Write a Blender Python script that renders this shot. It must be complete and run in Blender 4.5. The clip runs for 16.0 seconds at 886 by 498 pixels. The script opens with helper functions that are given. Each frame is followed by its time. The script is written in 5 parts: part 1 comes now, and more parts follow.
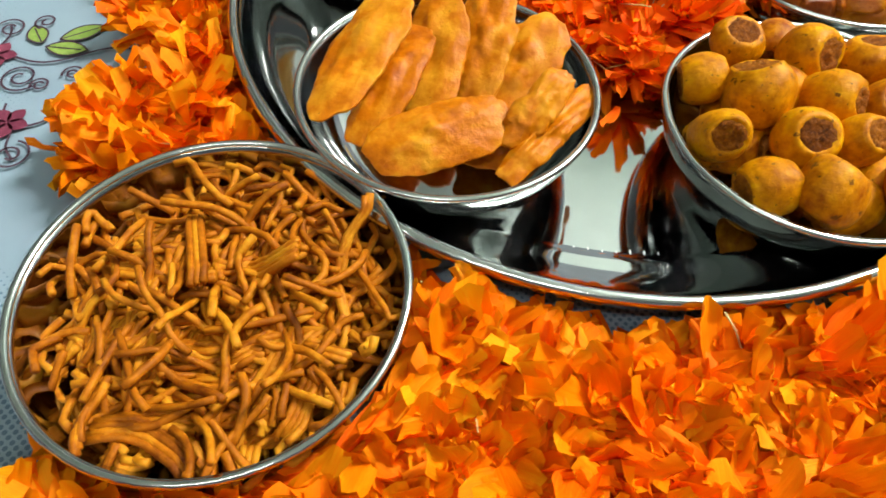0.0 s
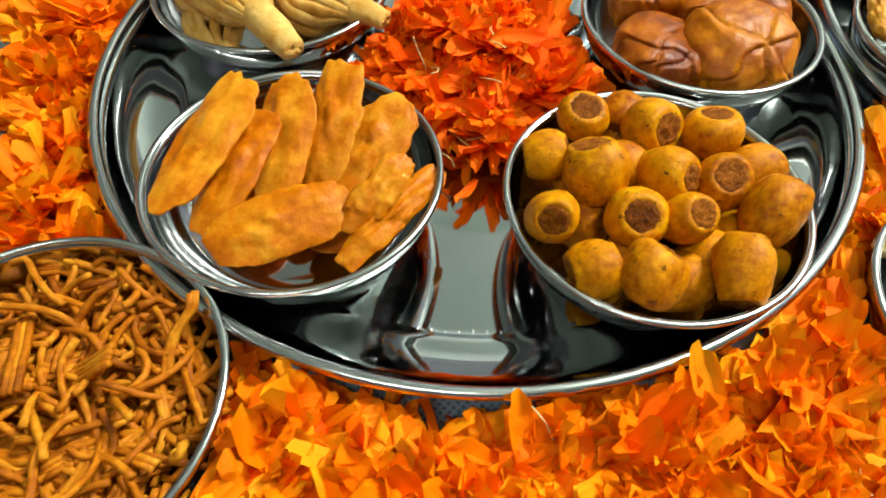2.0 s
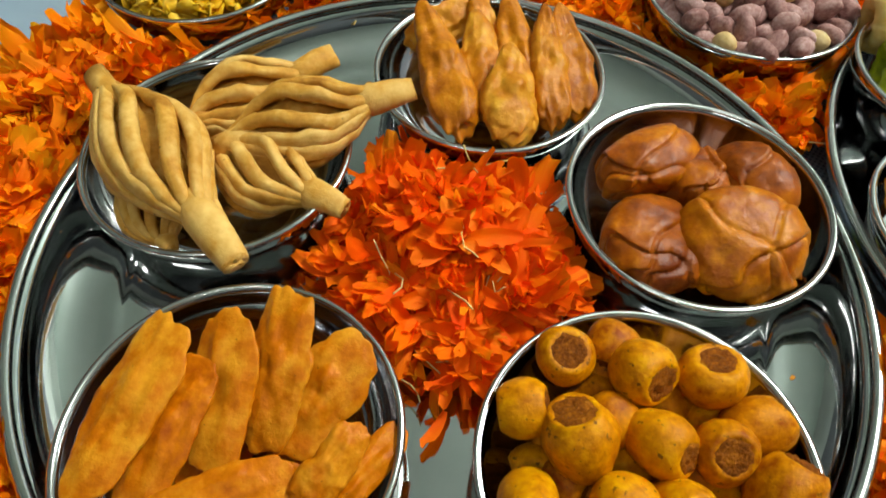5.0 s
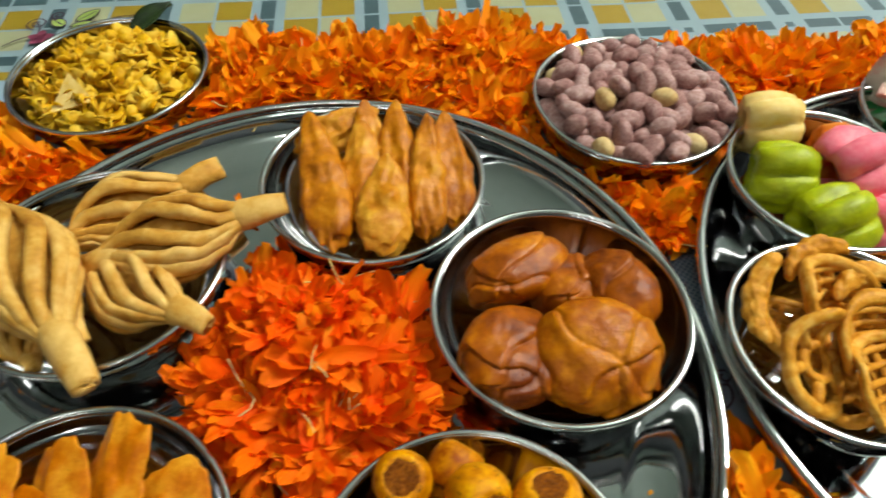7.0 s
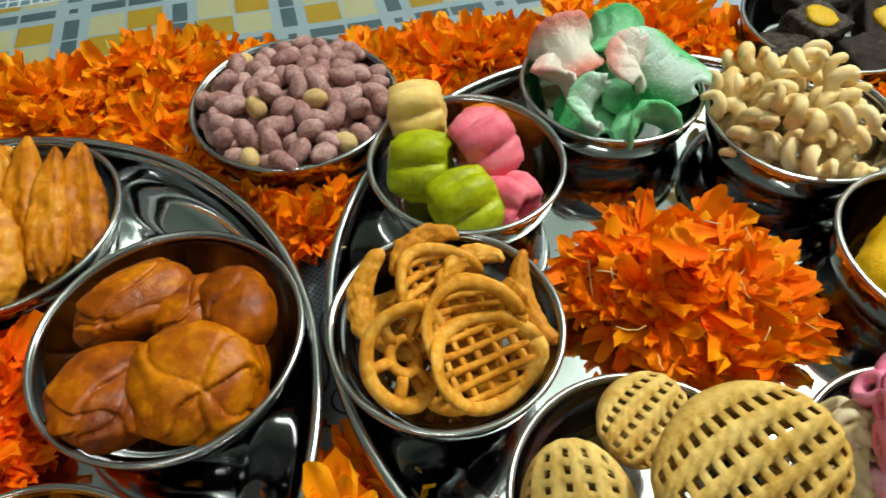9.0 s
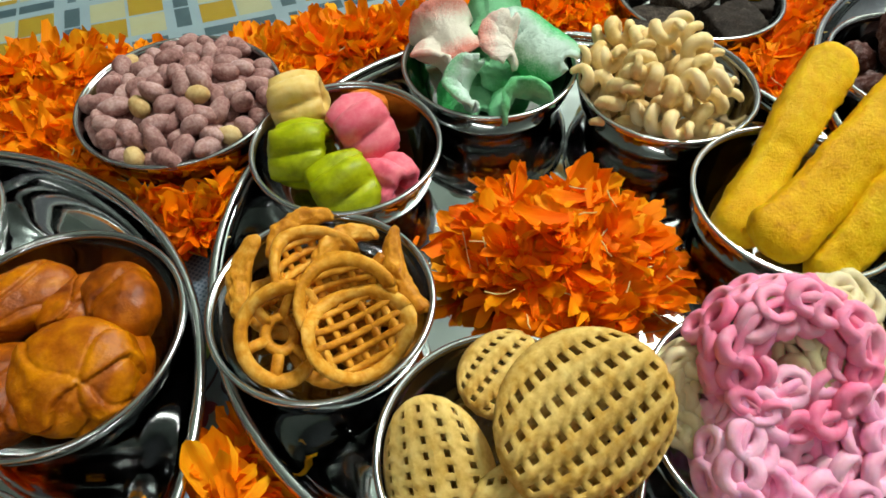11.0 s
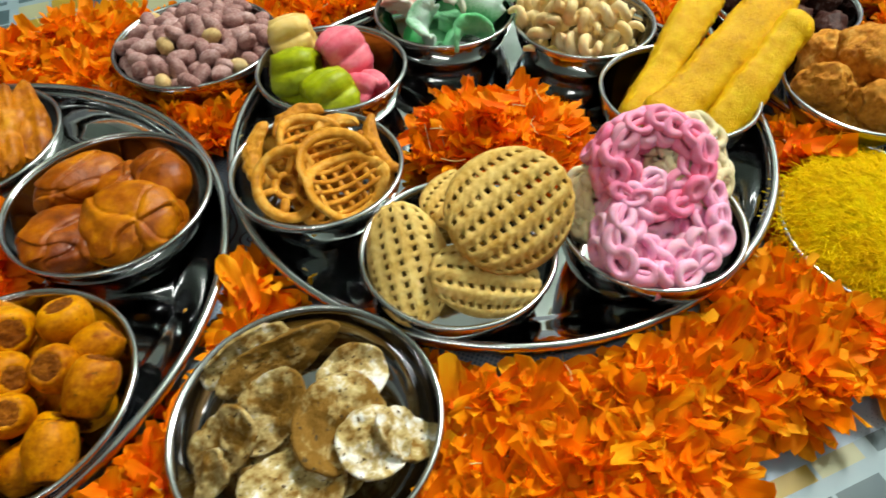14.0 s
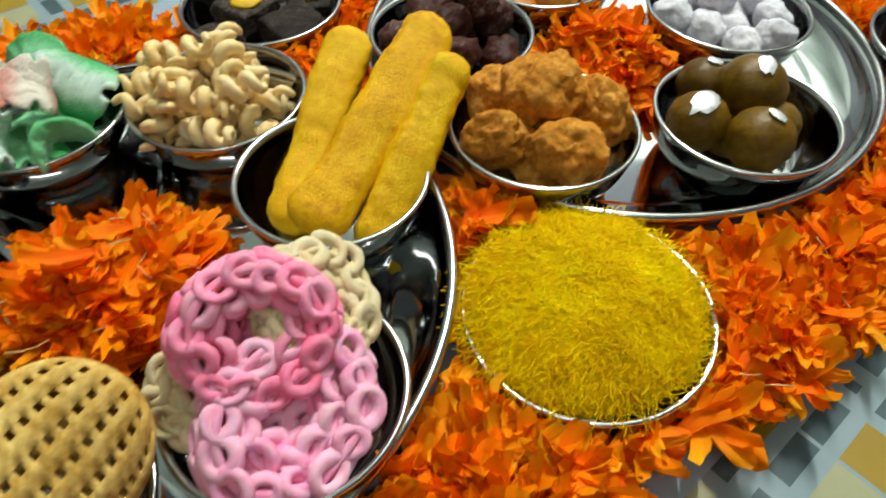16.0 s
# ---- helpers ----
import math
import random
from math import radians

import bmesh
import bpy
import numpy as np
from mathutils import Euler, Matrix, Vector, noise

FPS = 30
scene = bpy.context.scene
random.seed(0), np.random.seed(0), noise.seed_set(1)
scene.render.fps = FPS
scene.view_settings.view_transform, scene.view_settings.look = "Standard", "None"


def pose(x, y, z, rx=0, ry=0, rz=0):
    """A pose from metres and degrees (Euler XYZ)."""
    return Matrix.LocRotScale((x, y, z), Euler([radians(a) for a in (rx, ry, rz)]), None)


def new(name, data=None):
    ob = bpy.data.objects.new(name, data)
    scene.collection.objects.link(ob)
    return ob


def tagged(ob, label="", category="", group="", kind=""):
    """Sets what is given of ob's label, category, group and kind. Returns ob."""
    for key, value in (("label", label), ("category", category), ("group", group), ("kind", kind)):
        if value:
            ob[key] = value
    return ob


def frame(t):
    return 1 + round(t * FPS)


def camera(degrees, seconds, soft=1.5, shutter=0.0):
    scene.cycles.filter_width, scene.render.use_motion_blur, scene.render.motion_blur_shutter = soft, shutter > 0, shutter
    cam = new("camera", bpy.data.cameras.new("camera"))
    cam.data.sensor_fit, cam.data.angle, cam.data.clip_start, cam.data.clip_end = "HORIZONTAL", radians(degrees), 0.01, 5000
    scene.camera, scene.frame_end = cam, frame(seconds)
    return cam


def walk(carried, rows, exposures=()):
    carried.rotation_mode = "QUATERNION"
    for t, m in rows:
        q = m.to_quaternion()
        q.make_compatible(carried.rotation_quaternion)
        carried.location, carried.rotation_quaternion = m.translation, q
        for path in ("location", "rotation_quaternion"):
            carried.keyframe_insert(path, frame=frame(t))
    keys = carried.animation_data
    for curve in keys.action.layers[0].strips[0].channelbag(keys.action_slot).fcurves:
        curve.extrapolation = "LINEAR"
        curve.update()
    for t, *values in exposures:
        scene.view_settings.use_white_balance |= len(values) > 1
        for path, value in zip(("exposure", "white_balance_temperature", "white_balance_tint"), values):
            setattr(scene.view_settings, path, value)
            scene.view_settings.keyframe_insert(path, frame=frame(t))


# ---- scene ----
cam = camera(68.2, 16.0, 1.6, 0.4)
ROWS = [
    (0, 0.0002, 0.0001, 0.1617, 34.79, -1.57, -2.69),
    (0.5, 0.0109, -0.0000, 0.1649, 35.45, -1.33, -2.70),
    (1, 0.0227, 0.0016, 0.1718, 36.23, -1.01, -2.77),
    (1.5, 0.0352, 0.0073, 0.1745, 36.08, -1.03, -3.50),
    (2, 0.0471, 0.0134, 0.1769, 35.91, -0.74, -4.31),
    (2.5, 0.0573, 0.0251, 0.1773, 35.44, -0.48, -4.10),
    (3, 0.0646, 0.0382, 0.1757, 34.44, 0.03, -4.02),
    (3.5, 0.0690, 0.0534, 0.1817, 34.40, -0.00, -5.25),
    (4, 0.0666, 0.0690, 0.1904, 34.39, -0.09, -4.76),
    (4.5, 0.0643, 0.0813, 0.1965, 34.32, -0.22, -5.20),
    (4.7, 0.0615, 0.0884, 0.1982, 33.97, -1.17, -4.94),
    (6.8, 0.0972, 0.1036, 0.2175, 38.64, -0.33, -4.90),
    (7, 0.1107, 0.1038, 0.2170, 38.92, -0.49, -5.46),
    (7.5, 0.1439, 0.1002, 0.2181, 39.13, -0.22, -7.65),
    (8, 0.1779, 0.0967, 0.2192, 39.05, -0.60, -10.66),
    (8.5, 0.2081, 0.0954, 0.2179, 38.19, -0.37, -13.19),
    (9, 0.2295, 0.0927, 0.2168, 38.27, 0.65, -14.88),
    (9.5, 0.2430, 0.0882, 0.2191, 38.05, 1.01, -15.69),
    (10, 0.2550, 0.0860, 0.2177, 37.68, 0.69, -17.09),
    (10.2, 0.2588, 0.0837, 0.2177, 37.60, 0.52, -17.65),
    (12.3, 0.2404, 0.0364, 0.2271, 37.98, 1.29, -22.65),
    (12.5, 0.2340, 0.0278, 0.2266, 38.28, 0.84, -22.82),
    (13, 0.2198, 0.0054, 0.2308, 38.71, 1.22, -22.46),
    (13.5, 0.2152, -0.0150, 0.2325, 40.48, 0.80, -22.30),
    (14, 0.2295, -0.0251, 0.2313, 40.60, 1.07, -22.49),
    (14.5, 0.2661, -0.0155, 0.2257, 39.04, 0.78, -26.15),
    (15, 0.2985, -0.0014, 0.2220, 38.39, 0.39, -31.13),
    (15.5, 0.3269, 0.0056, 0.2174, 38.15, 0.02, -36.80),
    (16, 0.3482, 0.0107, 0.2158, 39.83, -0.27, -41.28),
]
walk(cam, [(t, pose(x, y, z, rx, ry, rz)) for t, x, y, z, rx, ry, rz in ROWS], [(0, 0.62), (2, 0.56), (3.5, 0.36), (4.5, 0.06), (7, 0.06), (8, -0.06), (10, -0.12), (12.5, 0.0), (14, 0.08), (15.5, -0.20), (16, -0.19)])

# ---- light: a dim sky outside a closed room, and the tube lights on its ceiling ----
world = bpy.data.worlds.new("world")
scene.world = world
world.use_nodes = True
world.node_tree.nodes["Background"].inputs[0].default_value = (0.6, 0.7, 0.8, 1)
world.node_tree.nodes["Background"].inputs[1].default_value = 0.3


def tube_light(x, y, z, rx, rz, watts, wide, colour=(1.0, 0.97, 0.91)):
    data = bpy.data.lights.new("tube_light", "AREA")
    data.shape, data.size, data.size_y = "RECTANGLE", 1.2, wide
    data.energy, data.color = watts, colour
    ob = new("tube_light", data)
    ob.matrix_world = pose(x, y, z, rx, 0, rz)
    return ob


# x, y, height, turn, watts downwards, watts upwards: the open tubes light the ceiling as well
TUBES = [(1.75, 1.0, 2.20, 35, 84, 54), (-0.5, -0.9, 2.30, 0, 8, 3)]
for x, y, z, rz, down, up in TUBES:
    tube_light(x, y, z, 0, rz, down, 0.07)
    tube_light(x, y, z + 0.05, 180, rz, up, 0.07)


# ---- materials ----
def material(name, build):
    m = bpy.data.materials.new(name)
    m.use_nodes = True
    nt = m.node_tree
    build(nt, nt.nodes["Principled BSDF"])
    return m


def node(nt, kind, ins=None, **props):
    n = nt.nodes.new(kind)
    for k, v in props.items():
        if k == "operation": n.operation = v
        elif k == "data_type": n.data_type = v
        elif k == "blend_type": n.blend_type = v
        elif k == "feature": n.feature = v
        elif k == "distance": n.distance = v
    for k, v in (ins or {}).items():
        if isinstance(v, bpy.types.NodeSocket):
            nt.links.new(v, n.inputs[k])
        else:
            n.inputs[k].default_value = v
    return n


def ramp(nt, fac, stops):
    n = nt.nodes.new("ShaderNodeValToRGB")
    el = n.color_ramp.elements
    while len(el) < len(stops):
        el.new(0.5)
    for e, (p, c) in zip(el, stops):
        e.position, e.color = p, (*c, 1)
    nt.links.new(fac, n.inputs[0])
    return n.outputs[0]


def coords(nt, loose=True):
    v = nt.nodes.new("ShaderNodeTexCoord").outputs["Object"]
    if not loose:
        return v
    r = node(nt, "ShaderNodeMath", {0: nt.nodes.new("ShaderNodeObjectInfo").outputs["Random"], 1: 3.0}, operation="MULTIPLY").outputs[0]
    return node(nt, "ShaderNodeVectorMath", {0: v, 1: r}, operation="ADD").outputs[0]


def noise_of(nt, vec, scale, detail=4, rough=0.6):
    return node(nt, "ShaderNodeTexNoise", {"Vector": vec, "Scale": scale, "Detail": detail, "Roughness": rough}).outputs["Fac"]


def bump(nt, bsdf, height, strength, dist):
    b = node(nt, "ShaderNodeBump", {"Height": height, "Strength": strength, "Distance": dist})
    nt.links.new(b.outputs[0], bsdf.inputs["Normal"])


def food(name, stops, scale=90, rough=0.55, bumps=0.5, bscale=500, bdist=0.0006, sss=0.06, spots=None, object_random=True, shine=0.16):
    """A baked or fried surface: colour by two noises, fine grain, a little light passing through."""
    def build(nt, b):
        v = coords(nt)
        n1 = noise_of(nt, v, scale)
        n2 = noise_of(nt, v, scale * 4.3, 3)
        mix = node(nt, "ShaderNodeMath", {0: n1, 1: n2}, operation="ADD")
        half = node(nt, "ShaderNodeMath", {0: mix.outputs[0], 1: 0.5}, operation="MULTIPLY").outputs[0]
        if object_random:
            rnd = nt.nodes.new("ShaderNodeNewGeometry").outputs["Random Per Island"]
            half = node(nt, "ShaderNodeMath", {0: rnd, 1: 0.16, 2: half}, operation="MULTIPLY_ADD").outputs[0]
            own = nt.nodes.new("ShaderNodeObjectInfo").outputs["Random"]
            half = node(nt, "ShaderNodeMath", {0: own, 1: 0.14, 2: half}, operation="MULTIPLY_ADD").outputs[0]
            half = node(nt, "ShaderNodeMath", {0: half, 1: 0.15}, operation="SUBTRACT").outputs[0]
        c = ramp(nt, half, stops)
        if spots:
            sp = noise_of(nt, v, spots[0], 2, 0.5)
            fac = ramp(nt, sp, [(spots[1], (0, 0, 0)), (spots[1] + 0.04, (1, 1, 1))])
            mx = node(nt, "ShaderNodeMix", {0: fac, 6: c, 7: (*spots[2], 1)}, data_type="RGBA")
            c = mx.outputs[2]
        nt.links.new(c, b.inputs["Base Color"])
        b.inputs["Roughness"].default_value = rough
        b.inputs["Specular IOR Level"].default_value = shine
        b.inputs["Subsurface Weight"].default_value = sss
        b.inputs["Subsurface Radius"].default_value = (0.004, 0.002, 0.001)
        bump(nt, b, noise_of(nt, v, bscale, 5, 0.65), bumps, bdist)
    return material(name, build)


def steel(name, colour, rough, scratch=0.25):
    def build(nt, b):
        v = coords(nt)
        b.inputs["Metallic"].default_value = 1
        n = noise_of(nt, v, 60, 5)
        nt.links.new(ramp(nt, n, [(0.3, tuple(c * 0.9 for c in colour)), (0.7, colour)]), b.inputs["Base Color"])
        r = node(nt, "ShaderNodeMapRange", {0: noise_of(nt, v, 25, 6, 0.7), 3: rough * 0.6, 4: rough * 1.8})
        nt.links.new(r.outputs[0], b.inputs["Roughness"])
        st = node(nt, "ShaderNodeMapping", {"Vector": v, "Scale": (30, 30, 1500)})
        bump(nt, b, noise_of(nt, st.outputs[0], 1.0, 2), scratch, 0.00003)
    return material(name, build)


STEEL = steel("polished_steel", (0.46, 0.455, 0.46), 0.06)
STEEL_TRAY = steel("worn_steel", (0.58, 0.60, 0.60), 0.05)
STEEL_RIM = steel("bright_steel_edge", (0.66, 0.655, 0.65), 0.12)


def petal_material(name, stops):
    """Marigold petal: each its own tone, deeper at the claw, fine ribs along it, light passing through."""
    def build(nt, b):
        v = coords(nt)
        uv = nt.nodes.new("ShaderNodeUVMap")
        uv.uv_map = "petal"
        sep = node(nt, "ShaderNodeSeparateXYZ", {0: uv.outputs[0]})
        rnd = nt.nodes.new("ShaderNodeNewGeometry").outputs["Random Per Island"]

        def m(op, a, c=0.0, d=0.0):
            return node(nt, "ShaderNodeMath", {0: a, 1: c, 2: d}, operation=op).outputs[0]
        tone = m("MULTIPLY_ADD", rnd, 0.56, m("MULTIPLY", noise_of(nt, v, 28, 2), 0.55))
        tone = m("MULTIPLY_ADD", sep.outputs[0], 0.42, tone)
        rib = noise_of(nt, node(nt, "ShaderNodeMapping", {"Vector": uv.outputs[0], "Scale": (1.0, 11.0, 1.0)}).outputs[0], 1.6, 3)
        tone = m("MULTIPLY_ADD", rib, 0.60, tone)
        c = ramp(nt, m("SUBTRACT", tone, 0.69), stops)
        nt.links.new(c, b.inputs["Base Color"])
        b.inputs["Roughness"].default_value = 0.55
        b.inputs["Specular IOR Level"].default_value = 0.10
        bump(nt, b, rib, 0.5, 0.0005)
        tr = node(nt, "ShaderNodeBsdfTranslucent", {"Color": c})
        mx = node(nt, "ShaderNodeMixShader", {0: 0.26, 1: b.outputs[0], 2: tr.outputs[0]})
        nt.links.new(mx.outputs[0], nt.nodes["Material Output"].inputs[0])
    return material(name, build)


PETAL = petal_material("marigold_petal", [(0.0, (1.0, 0.115, 0.0)), (0.28, (1.0, 0.205, 0.0)), (0.58, (1.0, 0.30, 0.001)), (0.98, (1.0, 0.54, 0.010))])
PETAL_DEEP = petal_material("deep_marigold_petal", [(0.0, (1.0, 0.075, 0.0)), (0.35, (1.0, 0.145, 0.001)), (0.7, (1.0, 0.215, 0.002)), (0.98, (1.0, 0.40, 0.006))])
PETAL_GOLD = petal_material("golden_marigold_petal", [(0.0, (1.0, 0.14, 0.0)), (0.28, (1.0, 0.24, 0.0)), (0.58, (1.0, 0.34, 0.002)), (0.98, (1.0, 0.58, 0.014))])
STAMEN = food("dry_stamen", [(0.3, (0.75, 0.5, 0.12)), (0.7, (0.85, 0.7, 0.35))], bumps=0.1)
PLASTER = food("wall_paint", [(0.3, (0.60, 0.66, 0.63)), (0.7, (0.68, 0.74, 0.70))], scale=2, rough=0.8, bumps=0.2, bscale=60, sss=0, object_random=False)
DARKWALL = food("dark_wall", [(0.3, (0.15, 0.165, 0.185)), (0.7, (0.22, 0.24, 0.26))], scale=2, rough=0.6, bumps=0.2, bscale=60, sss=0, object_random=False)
CEILING = food("ceiling_paint", [(0.3, (0.64, 0.78, 0.72)), (0.7, (0.70, 0.83, 0.77))], scale=2, rough=0.9, bumps=0.1, bscale=60, sss=0, object_random=False)
FLOORING = food("floor_stone", [(0.3, (0.25, 0.23, 0.2)), (0.7, (0.4, 0.37, 0.33))], scale=6, rough=0.4, bumps=0.1, bscale=60, sss=0, object_random=False)
CASING = food("white_casing", [(0.3, (0.75, 0.75, 0.75)), (0.7, (0.8, 0.8, 0.8))], scale=6, rough=0.4, bumps=0.0, sss=0, object_random=False)
INK = food("dark_print", [(0.3, (0.05, 0.03, 0.05)), (0.7, (0.09, 0.05, 0.07))], scale=300, rough=0.6, bumps=0.1, sss=0)
LEAF_INK = food("green_print", [(0.3, (0.20, 0.32, 0.06)), (0.7, (0.36, 0.46, 0.12))], scale=150, rough=0.6, bumps=0.1, sss=0)
RED_INK = food("red_print", [(0.3, (0.16, 0.03, 0.06)), (0.7, (0.26, 0.06, 0.10))], scale=150, rough=0.6, bumps=0.1, sss=0)


def cloth_material():
    """Vinyl table cover: pale blue dotted weave inside, a border of two-by-two mustard and cream squares between slate bars."""
    def build(nt, b):
        v = coords(nt, False)
        sep = node(nt, "ShaderNodeSeparateXYZ", {0: v})
        X, Y = sep.outputs[0], sep.outputs[1]

        def m(op, a, c=0.0, d=0.0):
            return node(nt, "ShaderNodeMath", {0: a, 1: c, 2: d}, operation=op).outputs[0]

        def mixc(fac, a, c):
            n = node(nt, "ShaderNodeMix", {0: fac, 6: a if isinstance(a, bpy.types.NodeSocket) else (*a, 1), 7: c if isinstance(c, bpy.types.NodeSocket) else (*c, 1)}, data_type="RGBA")
            return n.outputs[2]
        # weave
        dots = node(nt, "ShaderNodeTexVoronoi", {"Vector": node(nt, "ShaderNodeMapping", {"Vector": v, "Rotation": (0, 0, 0.78)}).outputs[0], "Scale": 520.0, "Randomness": 0.0})
        d = m("LESS_THAN", dots.outputs["Distance"], 0.36)
        base = mixc(noise_of(nt, v, 30), (0.30, 0.41, 0.54), (0.40, 0.51, 0.62))
        weave = mixc(m("MULTIPLY", d, 0.8), base, (0.07, 0.15, 0.24))
        # border cells: period 0.0622 along x and y
        P = 0.0622
        fx = m("FRACT", m("DIVIDE", m("ADD", X, 0.0113 + 10 * P), P))
        fy = m("FRACT", m("DIVIDE", m("ADD", Y, -0.4420 + 20 * P), P))
        white = mixc(noise_of(nt, v, 60), (0.24, 0.34, 0.39), (0.33, 0.43, 0.47))
        insx = m("LESS_THAN", fx, 0.70)
        insy = m("LESS_THAN", fy, 0.70)
        chx = m("LESS_THAN", fx, 0.35)
        chy = m("LESS_THAN", fy, 0.35)
        chk = m("ABSOLUTE", m("SUBTRACT", chx, chy))
        must = mixc(noise_of(nt, v, 90), (0.34, 0.22, 0.008), (0.42, 0.28, 0.02))
        cream = mixc(noise_of(nt, v, 90), (0.38, 0.38, 0.21), (0.46, 0.46, 0.28))
        cell = mixc(chk, must, cream)
        slate = mixc(noise_of(nt, v, 90), (0.035, 0.08, 0.10), (0.08, 0.13, 0.145))
        # thin pale gaps inside the squares
        gx = m("GREATER_THAN", m("ABSOLUTE", m("SUBTRACT", m("FRACT", m("MULTIPLY", fx, 1 / 0.35)), 0.5)), 0.46)
        gy = m("GREATER_THAN", m("ABSOLUTE", m("SUBTRACT", m("FRACT", m("MULTIPLY", fy, 1 / 0.35)), 0.5)), 0.46)
        cell = mixc(m("MAXIMUM", gx, gy), cell, white)
        both = m("MULTIPLY", insx, insy)
        col = mixc(both, white, cell)
        bx = m("MULTIPLY", m("LESS_THAN", m("ABSOLUTE", m("SUBTRACT", fx, 0.85)), 0.07), m("MULTIPLY", insy, m("SUBTRACT", 1.0, gy)))
        by = m("MULTIPLY", m("LESS_THAN", m("ABSOLUTE", m("SUBTRACT", fy, 0.85)), 0.07), m("MULTIPLY", insx, m("SUBTRACT", 1.0, gx)))
        cx = m("MULTIPLY", m("LESS_THAN", m("ABSOLUTE", m("SUBTRACT", fx, 0.85)), 0.04), m("LESS_THAN", m("ABSOLUTE", m("SUBTRACT", fy, 0.85)), 0.04))
        col = mixc(m("MAXIMUM", m("MAXIMUM", bx, by), cx), col, slate)
        # which part of the sheet is border, and the lace line beside it
        yy = m("ABSOLUTE", m("SUBTRACT", Y, 0.2145))
        xx = m("ABSOLUTE", m("SUBTRACT", X, 0.31))
        edge = m("MAXIMUM", m("SUBTRACT", yy, 0.2005), m("SUBTRACT", xx, 0.6))
        inb = m("MULTIPLY", m("GREATER_THAN", edge, 0.0), m("LESS_THAN", edge, 0.095))
        lace = m("MULTIPLY", m("GREATER_THAN", edge, 0.095), m("LESS_THAN", edge, 0.135))
        vor = node(nt, "ShaderNodeTexVoronoi", {"Vector": v, "Scale": 150.0, "Randomness": 0.15}, feature="DISTANCE_TO_EDGE")
        lc = mixc(m("LESS_THAN", vor.outputs["Distance"], 0.12), (0.10, 0.20, 0.28), (0.62, 0.70, 0.72))
        out = mixc(inb, weave, col)
        out = mixc(lace, out, lc)
        out = node(nt, "ShaderNodeMix", {0: 1.0, 6: out, 7: (0.78, 0.80, 0.78, 1)}, data_type="RGBA", blend_type="MULTIPLY").outputs[2]
        nt.links.new(out, b.inputs["Base Color"])
        b.inputs["Roughness"].default_value = 0.45
        h = m("MULTIPLY_ADD", d, -0.6, noise_of(nt, v, 14, 3))
        bump(nt, b, h, 0.35, 0.0008)
    return material("printed_table_cover", build)


CLOTH = cloth_material()


# ---- mesh helpers ----
def finish(name, bm, mat, smooth=True):
    me = bpy.data.meshes.new(name)
    bmesh.ops.recalc_face_normals(bm, faces=bm.faces)
    bm.to_mesh(me)
    bm.free()
    if smooth:
        me.shade_smooth()
    for one in (mat if isinstance(mat, (list, tuple)) else [mat]):
        me.materials.append(one)
    return me


def part(name, bm, mat, parent=None, label="", smooth=True):
    """Links a bmesh as one mesh object, under a thing or a part where one is given."""
    ob = new(name, finish(name, bm, mat, smooth))
    if parent is not None:
        ob.parent = parent
    if label:
        ob["label"] = label
    return ob


def thing(name, x, y, z, rz, label, category, group="", kind=""):
    ob = new(name)
    ob.empty_display_size = 0.02
    ob.matrix_world = pose(x, y, z, 0, 0, rz)
    return tagged(ob, label, category, group, kind)


def lathe(bm, profile, seg=72, closed=False):
    """Turns (radius, height) pairs about z."""
    rings = []
    for r, z in profile:
        if r < 1e-6:
            rings.append([bm.verts.new((0, 0, z))])
        else:
            rings.append([bm.verts.new((r * math.cos(a), r * math.sin(a), z)) for a in (2 * math.pi * i / seg for i in range(seg))])
    pairs = list(zip(rings, rings[1:])) + ([(rings[-1], rings[0])] if closed else [])
    for a, c in pairs:
        for i in range(seg):
            j = (i + 1) % seg
            if len(a) == 1 and len(c) > 1:
                bm.faces.new((a[0], c[i], c[j]))
            elif len(c) == 1 and len(a) > 1:
                bm.faces.new((a[i], a[j], c[0]))
            elif len(a) > 1:
                bm.faces.new((a[i], a[j], c[j], c[i]))
    return bm


def bead(bm, radius, z, thick, seg=72):
    return lathe(bm, [(radius + thick * math.cos(a), z + thick * 0.9 * math.sin(a)) for a in (2 * math.pi * k / 8 for k in range(8))], seg, True)


def box(bm, x0, y0, z0, x1, y1, z1):
    vs = [bm.verts.new((x, y, z)) for x in (x0, x1) for y in (y0, y1) for z in (z0, z1)]
    for f in ((0, 1, 3, 2), (4, 6, 7, 5), (0, 4, 5, 1), (2, 3, 7, 6), (0, 2, 6, 4), (1, 5, 7, 3)):
        bm.faces.new([vs[i] for i in f])
    return bm


